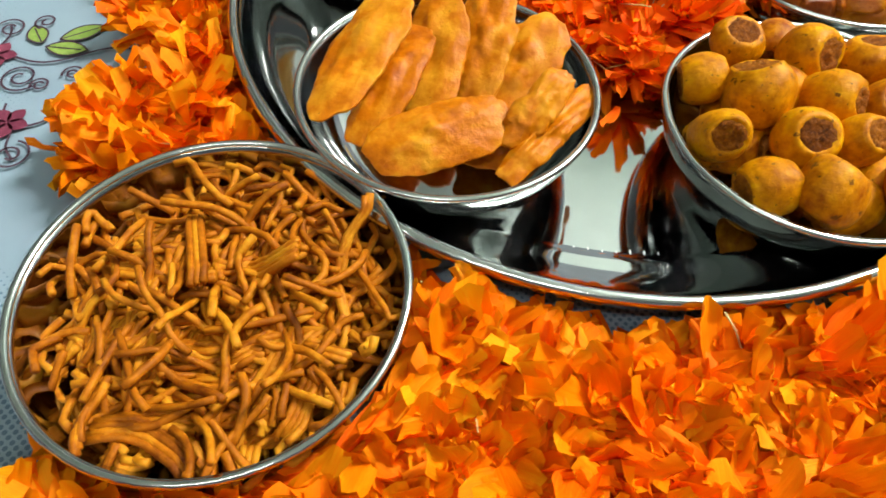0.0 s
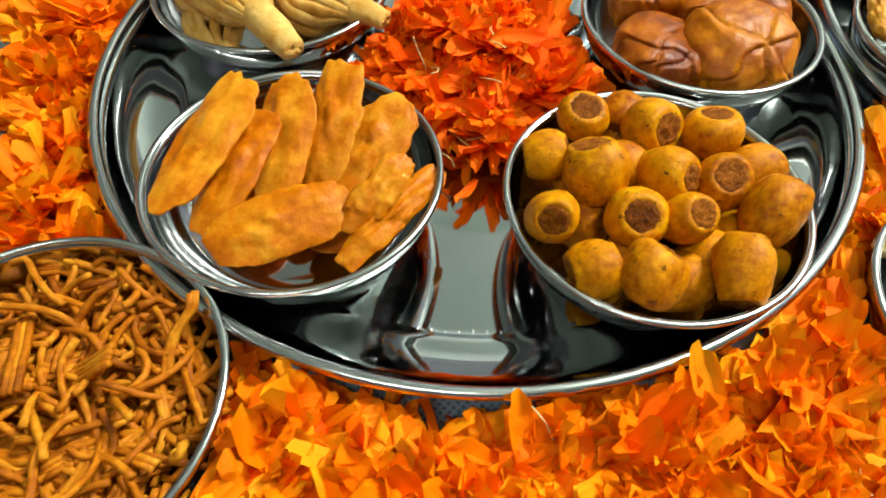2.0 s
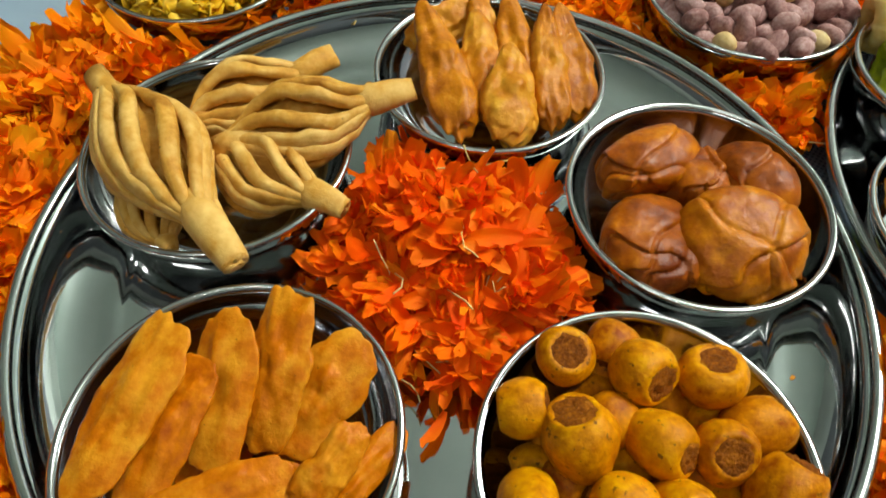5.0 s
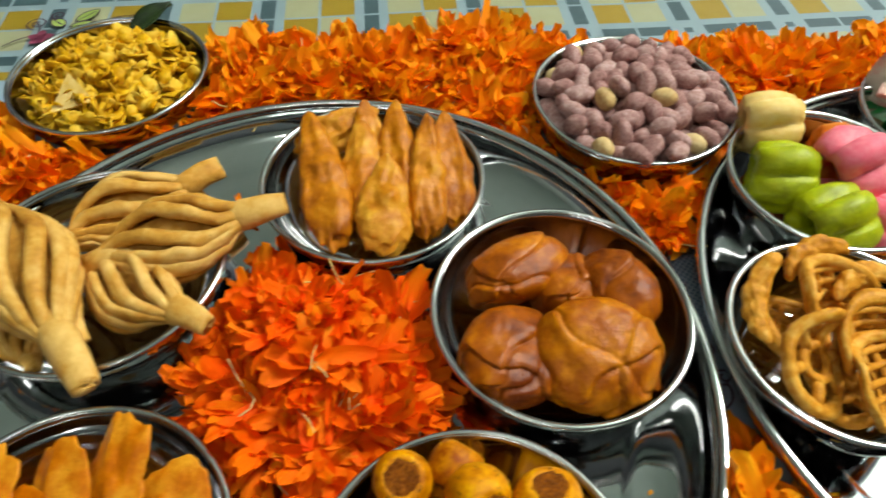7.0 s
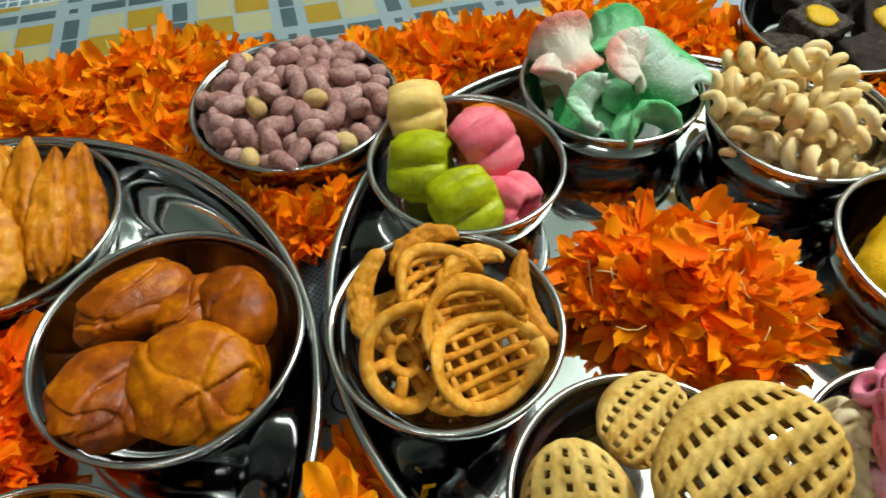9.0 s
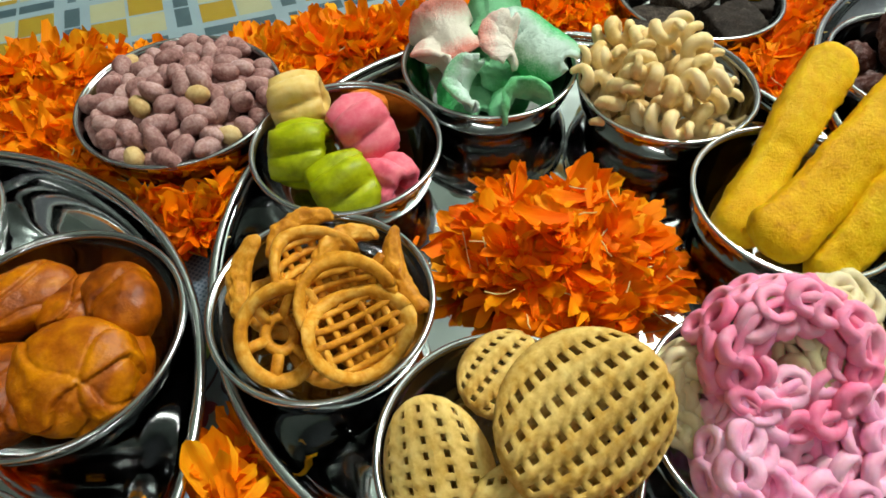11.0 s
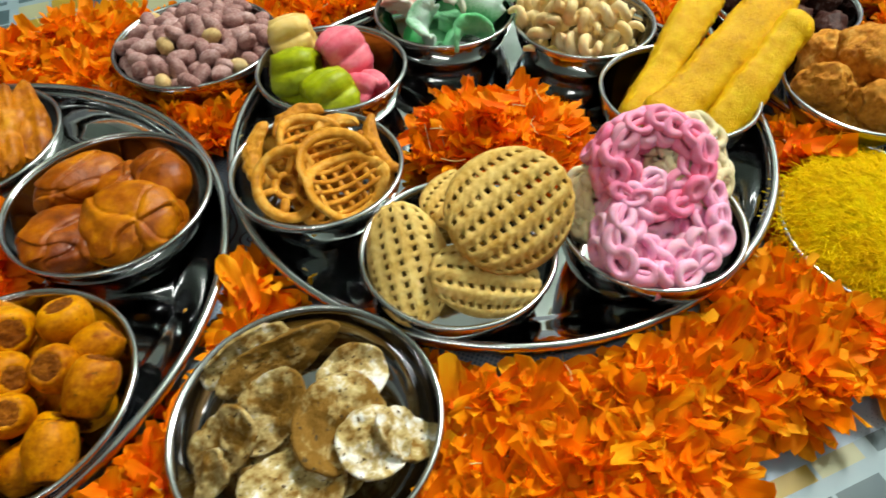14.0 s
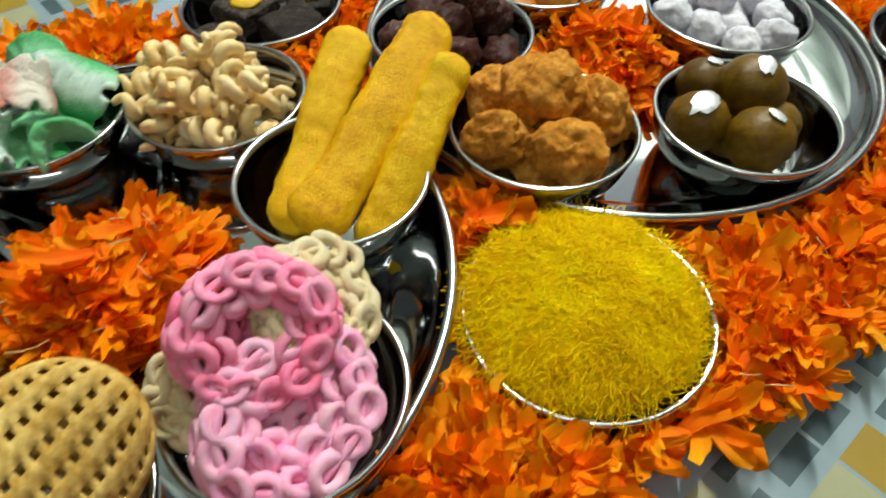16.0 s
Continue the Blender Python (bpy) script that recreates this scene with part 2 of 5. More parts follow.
def tube(bm, pts, radius, seg=6, caps=True, radii=None):
    """A round bar along a line of points."""
    pts = [Vector(p) for p in pts]
    prev, rings, up = None, [], None
    for i, p in enumerate(pts):
        d = (pts[min(i + 1, len(pts) - 1)] - pts[max(i - 1, 0)])
        d = d.normalized() if d.length > 1e-9 else Vector((0, 0, 1))
        if up is None:
            up = d.orthogonal().normalized()
        up = (up - d * up.dot(d))
        up = up.normalized() if up.length > 1e-6 else d.orthogonal().normalized()
        side = d.cross(up)
        r = radii[i] if radii else radius
        rings.append([bm.verts.new(p + r * (math.cos(a) * up + math.sin(a) * side)) for a in (2 * math.pi * k / seg for k in range(seg))])
    for a, c in zip(rings, rings[1:]):
        for k in range(seg):
            bm.faces.new((a[k], a[(k + 1) % seg], c[(k + 1) % seg], c[k]))
    if caps:
        bm.faces.new(rings[0][::-1])
        bm.faces.new(rings[-1])
    return bm


def ball(bm, centre, size, turn=(0, 0, 0), sub=3, rough=0.0, freq=120.0, seed=0.0, shape=None):
    """An uneven ellipsoid; shape(v) may bend the unit sphere first."""
    made = bmesh.ops.create_icosphere(bm, subdivisions=sub, radius=1.0)["verts"]
    rot = Euler([radians(a) for a in turn]).to_matrix()
    for v in made:
        p = v.co.copy()
        if shape:
            p = shape(p)
        p = Vector((p.x * size[0], p.y * size[1], p.z * size[2]))
        if rough:
            s = p + Vector((seed, seed * 1.7, -seed))
            p += p.normalized() * rough * (noise.fractal(s * freq, 1.0, 2.0, 3) + 0.30 * noise.noise(s * freq * 4.7))
        v.co = rot @ p + Vector(centre)
    return bm


# ---- the setting ----
def structure(name, bm, mat, label):
    return tagged(part(name, bm, mat, None, "", False), label, name.split("_")[0], "", "structure")


structure("floor", box(bmesh.new(), -2.4, -2.2, -0.14, 2.8, 2.6, -0.02), FLOORING, "grey stone floor of the room")
structure("ceiling", box(bmesh.new(), -2.4, -2.2, 2.62, 2.8, 2.6, 2.74), CEILING, "plain white painted ceiling")
structure("wall_north", box(bmesh.new(), -2.4, 2.6, -0.14, 2.8, 2.72, 2.74), PLASTER, "pale green painted wall")
# the south wall is unseen; its dark grey only sets what the bowls mirror
structure("wall_south", box(bmesh.new(), -2.4, -2.32, -0.14, 2.8, -2.2, 2.74), DARKWALL, "unseen wall behind the camera, made dark grey for the steel to reflect")
structure("wall_west", box(bmesh.new(), -2.52, -2.32, -0.14, -2.4, 2.72, 2.74), PLASTER, "pale green painted wall")
structure("wall_east", box(bmesh.new(), 2.8, -2.32, -0.14, 2.92, 2.72, 2.74), PLASTER, "pale green painted wall")

# unseen bands, added so that the steel mirrors a dark low surround
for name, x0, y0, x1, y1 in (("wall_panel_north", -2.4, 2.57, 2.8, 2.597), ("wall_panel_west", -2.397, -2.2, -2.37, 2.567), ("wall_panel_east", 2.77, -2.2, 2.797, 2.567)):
    structure(name, box(bmesh.new(), x0, y0, -0.018, x1, y1, 1.55), DARKWALL, "unseen grey band added low on the wall for the steel to reflect")

for x, y, z, rz, down, up in TUBES:
    lamp = thing("tube_lamp", x, y, z, rz, "white tube lamp hung from the ceiling on two rods", "lamp", "ceiling tubes")
    part("casing", box(bmesh.new(), -0.62, -0.035, 0.006, 0.62, 0.035, 0.044), CASING, lamp, "", False)
    for s in (-0.45, 0.45):
        part("rod", tube(bmesh.new(), [(s, 0, 0.040), (s, 0, 2.622 - z)], 0.006, 8), CASING, lamp)


def table_cover():
    bm = bmesh.new()
    nx, ny = 120, 90
    grid = [[bm.verts.new((-0.42 + 1.46 * i / nx, -0.20 + 0.86 * j / ny, 0)) for i in range(nx + 1)] for j in range(ny + 1)]
    for row in grid:
        for v in row:
            v.co.z = 0.0012 * noise.noise(Vector((v.co.x * 9, v.co.y * 9, 1))) - 0.0012
    for j in range(ny):
        for i in range(nx):
            bm.faces.new((grid[j][i], grid[j][i + 1], grid[j + 1][i + 1], grid[j + 1][i]))
    under = bmesh.ops.extrude_face_region(bm, geom=bm.faces[:])
    for v in under["geom"]:
        if isinstance(v, bmesh.types.BMVert):
            v.co.z = -0.0195
    ob = part("table_cover", bm, CLOTH)
    return tagged(ob, "pale blue dotted vinyl cover with a mustard squared border", "tablecloth")


table_cover()


# ---- trays and bowls ----
def tray(x, y, radius, height, label):
    ob = thing("steel_tray", x, y, 0.0, 0, label, "tray", "round trays")
    f, t = radius * 0.80, 0.0012
    inner = [(0, 0.002), (f * 0.5, 0.002), (f * 0.985, 0.002), (f, 0.0026), (f + 0.003, 0.0034), (f + 0.0055, 0.0036), (radius - 0.014, 0.0060), (radius - 0.008, 0.0095),
             (radius - 0.0045, 0.0145), (radius - 0.003, height - 0.002)]
    outer = [(r + (t if i > 2 else 0), z - t) for i, (r, z) in enumerate(inner)][::-1]
    part("dish", lathe(bmesh.new(), inner + outer, 128), STEEL_TRAY, ob)
    part("rim", bead(bmesh.new(), radius - 0.0021, height - 0.0016, 0.0021, 128), STEEL_RIM, ob, "rolled bright steel rim")
    return ob


def bowl(x, y, radius, top, base, label, foot=0.66, group="steel bowls"):
    """A small steel bowl that stands at height base, with its rim at height top."""
    ob = thing("steel_bowl", x, y, base, 0, label, "bowl", group)
    h, t, r = top - base, 0.0009, radius
    b = foot * r
    outer = [(0, 0.0012), (b * 0.86, 0.0010), (b * 0.93, 0.0), (b, 0.0004), (b * 1.015, 0.0022)]
    for k in range(1, 9):
        u = k / 8
        outer.append((b * 1.015 + (r - 0.0012 - b * 1.015) * math.sin(u * math.pi / 2) ** 0.85, 0.0022 + (h - 0.0035) * (u ** 1.25)))
    inner = [(q - t if q > t else 0, z + t) for q, z in outer][4:][::-1] + [(b * 0.9, 0.0030), (b * 0.5, 0.0024), (0, 0.0024)]
    part("body", lathe(bmesh.new(), outer + inner, 72), STEEL, ob)
    part("rim", bead(bmesh.new(), r - 0.0011, h - 0.0011, 0.00115, 72), STEEL_RIM, ob, "rolled bright rim")
    return ob


tray(0.0767, 0.2172, 0.1394, 0.0216, "large round stainless steel tray with five snack bowls")
tray(0.3526, 0.2099, 0.1348, 0.0224, "large round stainless steel tray with seven snack bowls")
tray(0.6236, 0.1835, 0.1338, 0.0221, "large round stainless steel tray with sweet bowls")

FLOOR_Z = 0.002   # a tray's inside
BOWLS = {
    "sev": (-0.0479, 0.0863, 0.0486, 0.0251, 0.0, "crisp brown gram flour noodles"),
    "puri": (0.0128, 0.1569, 0.0473, 0.0262, FLOOR_Z, "fried flat half-moon pastries"),
    "roll": (0.1240, 0.1393, 0.0470, 0.0262, FLOOR_Z, "small yellow spiced pastry rolls"),
    "braid": (-0.0019, 0.2637, 0.0484, 0.0258, FLOOR_Z, "pale slit and twisted pastries"),
    "cone": (0.1018, 0.3003, 0.0467, 0.0250, FLOOR_Z, "brown folded fried pastries"),
    "gujiya": (0.1663, 0.2287, 0.0464, 0.0256, FLOOR_Z, "glazed brown folded sweets"),
    "flake": (-0.0227, 0.3826, 0.0467, 0.0251, 0.0, "yellow flaked rice mix"),
    "nut": (0.2233, 0.3391, 0.0468, 0.0284, 0.0, "salted pink-skinned peanuts"),
    "coral": (0.2864, 0.2777, 0.0405, 0.0320, FLOOR_Z, "coloured ridged fried tubes"),
    "wheel": (0.2582, 0.2050, 0.0400, 0.0314, FLOOR_Z, "fried brown lattice and wheel crisps"),
    "jelly": (0.3658, 0.3121, 0.0422, 0.0285, FLOOR_Z, "green and pink puffed shell crisps"),
    "twist": (0.4352, 0.2672, 0.0412, 0.0293, FLOOR_Z, "cream puffed spiral crisps"),
    "waffle": (0.2976, 0.1331, 0.0402, 0.0320, FLOOR_Z, "large pale woven puffed crisps"),
    "stick": (0.4436, 0.1874, 0.0406, 0.0302, FLOOR_Z, "long yellow puffed sticks"),
    "lace": (0.3759, 0.1146, 0.0387, 0.0345, FLOOR_Z, "pink and white puffed ring crisps"),
    "choc": (0.4965, 0.3317, 0.0447, 0.0251, 0.0, "dark sugared cakes"),
    "papad": (0.2218, 0.0889, 0.0474, 0.0251, 0.0, "white speckled puffed crackers"),
    "thread": (0.4800, 0.0785, 0.0472, 0.0180, 0.0, "fine bright yellow thread crisps"),
    "kofta": (0.5322, 0.1518, 0.0426, 0.0310, FLOOR_Z, "crumbly fried golden balls"),
    "laddu": (0.6075, 0.0971, 0.0417, 0.0300, FLOOR_Z, "olive brown round sweets with silver leaf"),
    "sugar": (0.6783, 0.1532, 0.0435, 0.0310, FLOOR_Z, "white sugar-coated sweets"),
    "date": (0.5519, 0.2345, 0.0426, 0.0300, FLOOR_Z, "sugar-dusted dark dates"),
    "corner": (0.7460, 0.0560, 0.0450, 0.0270, 0.0, "brown sweets"),
    "spare": (0.6350, 0.2480, 0.0420, 0.0290, FLOOR_Z, "pale brown sweets"),
}
for key, (x, y, r, top, base, what) in BOWLS.items():
    bowl(x, y, r, top, base, "small stainless steel bowl holding " + what)


# ---- marigold petals ----
CIRCLES = [(0.0767, 0.2172, 0.1394), (0.3526, 0.2099, 0.1348), (0.6236, 0.1835, 0.1338)]
def petal_shape(rng, length, width):
    """Corner points and faces of one thin curled petal with lengthwise pleats and a ruffled end, along +x."""
    pts = []
    curl, cup = rng.uniform(-1.3, 1.3), rng.uniform(-0.5, 1.3)
    ph, fr, amp = rng.uniform(0, 6.28), rng.uniform(1.6, 3.2), rng.uniform(0.10, 0.34)
    pleat, sway, twist = rng.uniform(-0.05, 0.05), rng.gauss(0, 0.16), rng.gauss(0, 0.4)
    notch = rng.uniform(-0.06, 0.14)
    for i in range(6):
        u = i / 5
        w = width * (0.40, 0.70, 0.90, 1.0, 1.0, 0.80)[i] * 0.5
        ct, st = math.cos(twist * (u - 0.4)), math.sin(twist * (u - 0.4))
        for j in range(5):
            s = (j - 2) / 2
            z = cup * width * 0.30 * s * s * (0.5 + 0.5 * u) + amp * width * u * u * math.sin(fr * s * 2 + ph) + pleat * width * (1 if j % 2 else -1)
            tip = (rng.uniform(-0.05, 0.03) - 0.13 * s * s - 0.5 * notch * (1 - abs(s))) * length if i == 5 else (-0.04 * s * s * length if i == 4 else 0)
            pts.append(((u - 0.4) * length + tip, s * w * ct - z * st + sway * length * u * u, z * ct + s * w * st + length * 0.26 * curl * u * u))
    faces = [(i * 5 + j, i * 5 + j + 1, i * 5 + j + 6, i * 5 + j + 5) for i in range(5) for j in range(4)]
    return pts, faces


PETAL_UV = [(i / 5, j / 4) for i in range(6) for j in range(5)]


def lay_uv(me):
    """Lengthwise and crosswise coordinates for every petal of a mesh."""
    layer = me.uv_layers.new(name="petal")
    index = np.empty(len(me.loops), dtype=np.int32)
    me.loops.foreach_get("vertex_index", index)
    table = np.array(PETAL_UV, dtype=np.float32)
    layer.data.foreach_set("uv", table[index % 30].ravel())


def blocked(q, heap):
    """True where a petal would run into a bowl, or into a tray from outside."""
    for cx, cy, r, top, base, _ in BOWLS.values():
        if base > 0 and not heap:
            continue
        d = math.hypot(q.x - cx, q.y - cy)
        if d < r + 0.001 and q.z < top + 0.002 and d < r * (0.70 + 0.31 * max(0, min(1, (q.z - base) / (top - base))) ** 0.6) + 0.001:
            return True
    if not heap:
        for cx, cy, r in CIRCLES:
            if q.z < 0.025 and math.hypot(q.x - cx, q.y - cy) < r + 0.0015 - 0.016 * max(0.0, 1 - q.z / 0.018):
                return True
    return False


def petal_mass(name, places, mat, label, seed, size=(0.013, 0.027), heap=False):
    """Many petals as one mesh. places: x, y, z and the steepness of each."""
    rng = random.Random(seed)
    verts, faces = [], []
    for x, y, z, steep, *aim in places:
        ln = rng.uniform(*size)
        pts, fs = petal_shape(rng, ln, ln * rng.uniform(0.22, 0.42))
        m = pose(x, y, z, rng.gauss(0, 30), rng.gauss(-13, 18) * steep, 900 * noise.noise(Vector((x * 26, y * 26, seed))) + rng.gauss(0, 38))
        if aim:
            m = pose(x, y, z, rng.gauss(0, 22), aim[1], aim[0])
        o = len(verts)
        made = [m @ Vector(p) for p in pts]
        if any(blocked(q, heap) for q in made[::3]):
            continue
        for q in made:
            verts.append((q.x, q.y, max(q.z, 0.0006 + (FLOOR_Z if heap else 0))))
        faces.extend([tuple(o + k for k in f) for f in fs])
    me = bpy.data.meshes.new(name)
    me.from_pydata(verts, [], faces)
    lay_uv(me)
    me.shade_smooth()
    me.materials.append(mat)
    ob = new(name, me)
    return tagged(ob, label, "petals", "", "stuff")


EDGE = [(-0.1, 0.0), (-0.09, 0.06), (-0.098, 0.126), (-0.112, 0.16), (-0.105, 0.176), (-0.084, 0.184), (-0.1, 0.206), (-0.108, 0.26), (-0.098, 0.33), (-0.065, 0.369),
        (-0.03, 0.396), (0.023, 0.426), (0.085, 0.418), (0.136, 0.422), (0.205, 0.414), (0.26, 0.386), (0.298, 0.396), (0.368, 0.396), (0.424, 0.39), (0.467, 0.368),
        (0.541, 0.345), (0.6, 0.335), (0.7, 0.32), (0.78, 0.25), (0.79, 0.14), (0.76, 0.06), (0.66, 0.02), (0.6, 0.006), (0.561, 0.004), (0.51, 0.01),
        (0.475, 0.014), (0.451, 0.022), (0.4, 0.02), (0.354, 0.018), (0.3, 0.0), (0.1, -0.01)]
STANDING = [(b[0], b[1], b[2]) for b in BOWLS.values() if b[4] == 0.0]
BARE = [(0.050, 0.074, 0.010), (0.075, 0.072, 0.008), (0.205, 0.205, 0.030), (0.300, 0.082, 0.016), (0.330, 0.068, 0.012), (0.565, 0.055, 0.016), (0.592, 0.042, 0.014), (-0.085, 0.190, 0.012), (0.215, 0.25, 0.02)]


def edge_distance(x, y):
    """Distance to the outline of the strewn ground, minus outside it."""
    inside, best = False, 9.0
    n = len(EDGE)
    for i in range(n):
        x0, y0 = EDGE[i]
        x1, y1 = EDGE[(i + 1) % n]
        if (y0 > y) != (y1 > y) and x < (x1 - x0) * (y - y0) / (y1 - y0) + x0:
            inside = not inside
        dx, dy = x1 - x0, y1 - y0
        t = max(0, min(1, ((x - x0) * dx + (y - y0) * dy) / (dx * dx + dy * dy)))
        best = min(best, math.hypot(x - x0 - t * dx, y - y0 - t * dy))
    return best if inside else -best


def strewn_places(count, seed):
    rng = random.Random(seed)
    out = []
    while len(out) < count:
        x, y = rng.uniform(-0.13, 0.80), rng.uniform(-0.02, 0.44)
        d = edge_distance(x, y) + 0.010 * noise.noise(Vector((x * 40, y * 40, 3)))
        if d < 0.009:
            continue
        room = min([math.hypot(x - cx, y - cy) - r for cx, cy, r in CIRCLES] + [math.hypot(x - cx, y - cy) - r * 0.80 for cx, cy, r in STANDING])
        if room < 0.003:
            continue
        if any(math.hypot(x - cx, y - cy) < r * (0.8 + 0.5 * noise.noise(Vector((x * 90, y * 90, 7)))) for cx, cy, r in BARE) and rng.random() < 0.93:
            continue
        lump = 0.5 + 0.5 * noise.noise(Vector((x * 26, y * 26, 0)))
        h = (0.006 + 0.013 * lump) * min(1, d / 0.020 + 0.15) * min(1, room / 0.018 + 0.3)
        out.append((x, y, 0.002 + h * rng.random() ** 0.7, 0.55 + 0.6 * rng.random()))
    return out


def tufts(places, every, seed):
    """Turns some of the places into broken flower heads: petals fanning from one point."""
    rng = random.Random(seed)
    out = []
    for k, (x, y, z, steep) in enumerate(places):
        if k % every:
            out.append((x, y, z, steep))
            continue
        a0, arc = rng.uniform(0, 360), rng.uniform(120, 330)
        for i in range(rng.randint(7, 13)):
            a = a0 + arc * rng.random()
            r = rng.uniform(0.003, 0.008)
            out.append((x + r * math.cos(radians(a)), y + r * math.sin(radians(a)), z + 0.001 + rng.uniform(0, 0.004), steep, a + rng.gauss(0, 12), rng.uniform(-42, 4)))
    return out


def heap_places(cx, cy, rx, ry, height, count, seed):
    rng = random.Random(seed)
    out = []
    for _ in range(count):
        a, q = rng.uniform(0, 2 * math.pi), math.sqrt(rng.random())
        q *= 1 + 0.22 * noise.noise(Vector((math.cos(a) * 2, math.sin(a) * 2, seed)))
        top = height * (1 - min(1, q) ** 2.2) * (0.75 + 0.5 * noise.noise(Vector((cx + q * math.cos(a), cy + q * math.sin(a), 0)) * 45))
        out.append((cx + rx * q * math.cos(a), cy + ry * q * math.sin(a), FLOOR_Z + 0.004 + max(0, top) * rng.random() ** 0.5, 0.5 + 0.6 * rng.random()))
    return out


STREWN = tufts(strewn_places(9600, 11), 5, 2)


def golden(p):
    """True along the far side and before the second tray, where the yellower tone goes."""
    wander = 0.05 * noise.noise(Vector((p[0] * 14, p[1] * 14, 9)))
    if abs(p[0] - 0.37) < 0.11 + wander and p[1] < 0.10:
        return True
    return p[1] + 0.05 * noise.noise(Vector((p[0] * 14, p[1] * 14, 5))) > 0.315


strewn = petal_mass("strewn_petals", [p for p in STREWN if not golden(p)], PETAL, "loose orange marigold petals strewn thickly over the cover", 5)
petal_mass("strewn_petals", [p for p in STREWN if golden(p)], PETAL_GOLD, "loose golden orange marigold petals strewn round the trays", 15)
petal_mass("petal_heap", tufts(heap_places(0.080, 0.220, 0.039, 0.046, 0.026, 600, 3), 7, 5), PETAL_DEEP, "heap of red-orange marigold petals in the tray", 6, (0.012, 0.023), True)
petal_mass("petal_heap", tufts(heap_places(0.353, 0.206, 0.037, 0.036, 0.024, 400, 4), 7, 5), PETAL, "heap of orange marigold petals in the tray", 7, (0.013, 0.025), True)
petal_mass("petal_heap", tufts(heap_places(0.619, 0.180, 0.036, 0.042, 0.026, 420, 8), 9, 5), PETAL, "heap of orange marigold petals in the tray", 9, (0.011, 0.020), True)


def loose_petals():
    """Single petals lying on top, shapes shared between them."""
    rng = random.Random(14)
    shapes = []
    for k in range(9):
        ln = 0.015 + 0.001 * k
        pts, fs = petal_shape(rng, ln, ln * rng.uniform(0.36, 0.6))
        me = bpy.data.meshes.new("petal")
        me.from_pydata(pts, [], fs)
        lay_uv(me)
        me.shade_smooth()
        me.materials.append(PETAL)
        shapes.append(me)
    made = 0
    for x, y, z, steep in strewn_places(900, 23):
        if not (-0.1 < x < 0.62 and y < 0.13) or made >= 230:
            continue
        m = pose(x, y, 0.013 + 0.005 * rng.random(), rng.gauss(0, 35), rng.gauss(-14, 18), rng.uniform(0, 360))
        me = rng.choice(shapes)
        if any(blocked(m @ v.co, False) for v in me.vertices):
            continue
        ob = new("petal", me)
        ob.parent = strewn
        ob.matrix_world = m
        made += 1


loose_petals()


def stamens():
    rng = random.Random(3)
    bm = bmesh.new()
    for x, y, z, steep in strewn_places(420, 41) + heap_places(0.080, 0.220, 0.045, 0.050, 0.026, 60, 3) + heap_places(0.351, 0.206, 0.047, 0.042, 0.026, 50, 4):
        w, ln = rng.uniform(0, 6.28), rng.uniform(0.006, 0.014)
        p, dip, pts = Vector((x, y, max(z, 0.008) + 0.004)), rng.gauss(0.1, 0.4), []
        for i in range(4):
            pts.append(p.copy())
            p = p + Vector((math.cos(w), math.sin(w), dip)) * ln / 3
            w += rng.gauss(0, 0.4)
        if not any(blocked(q, True) for q in pts):
            tube(bm, pts, 0.00028, 4)
    tagged(part("dry_stamens", bm, STAMEN), "pale dry stamens among the marigold petals", "stamens", "", "stuff")


stamens()


# ---- snacks: helpers ----
def piece(name, bm, mat, m, label, category, group, smooth=True):
    """One loose snack: a top-level mesh at the pose m."""
    ob = part(name, bm, mat, None, "", smooth)
    ob.matrix_world = m
    return tagged(ob, label, category, group)


def along(a, b, up=(0, -0.3, 1), roll=0):
    """The pose half-way between two points, x along the line and z near up; and the length."""
    a, b = Vector(a), Vector(b)
    x = (b - a).normalized()
    z = Vector(up)
    z = (z - x * z.dot(x)).normalized()
    y = z.cross(x)
    m = Matrix((x, y, z)).transposed().to_4x4()
    return Matrix.Translation((a + b) / 2) @ m @ pose(0, 0, 0, roll), (b - a).length


def at(x, y, z, rx=0, ry=0, rz=0):
    return pose(x, y, z, rx, ry, rz)


def in_bowl(key, count, size, seed, rise=0.004, low=0.35, spread=0.86):
    """Places for loose pieces piled in a bowl, kept apart by size."""
    x0, y0, r, top, base, _ = BOWLS[key]
    rng, out, tries = random.Random(seed), [], 0
    while len(out) < count and tries < 40000:
        tries += 1
        a, q = rng.uniform(0, 2 * math.pi), math.sqrt(rng.random())
        z = base + (top - base) * (low + (1 - low) * rng.random()) + rise * (1 - q * q) * rng.random() * 1.5
        rr = r * spread * (0.72 + 0.28 * min(1, (z - base) / (top - base)))
        p = Vector((x0 + rr * q * math.cos(a), y0 + rr * q * math.sin(a), z))
        if all((p - o).length > size for o in out):
            out.append(p)
    return out


# ---- snack materials ----
def C(*hexes):
    """Linear colours from sRGB triples."""
    def lin(c):
        c = c / 255
        return c / 12.92 if c <= 0.04045 else ((c + 0.055) / 1.055) ** 2.4
    return [tuple(lin(v) for v in h) for h in hexes]


def foodc(name, dark, mid, light, warm=True, **kw):
    """A food surface from three displayed tones; warm ones are deepened towards frying-oil yellow."""
    d, m, l = C(dark, mid, light)
    if warm:
        d, m, l = [(min(0.9, r * 0.96), g * 0.78, b * 0.26) for r, g, b in (d, m, l)]
    return food(name, [(0.28, d), (0.5, m), (0.74, l)], **kw)


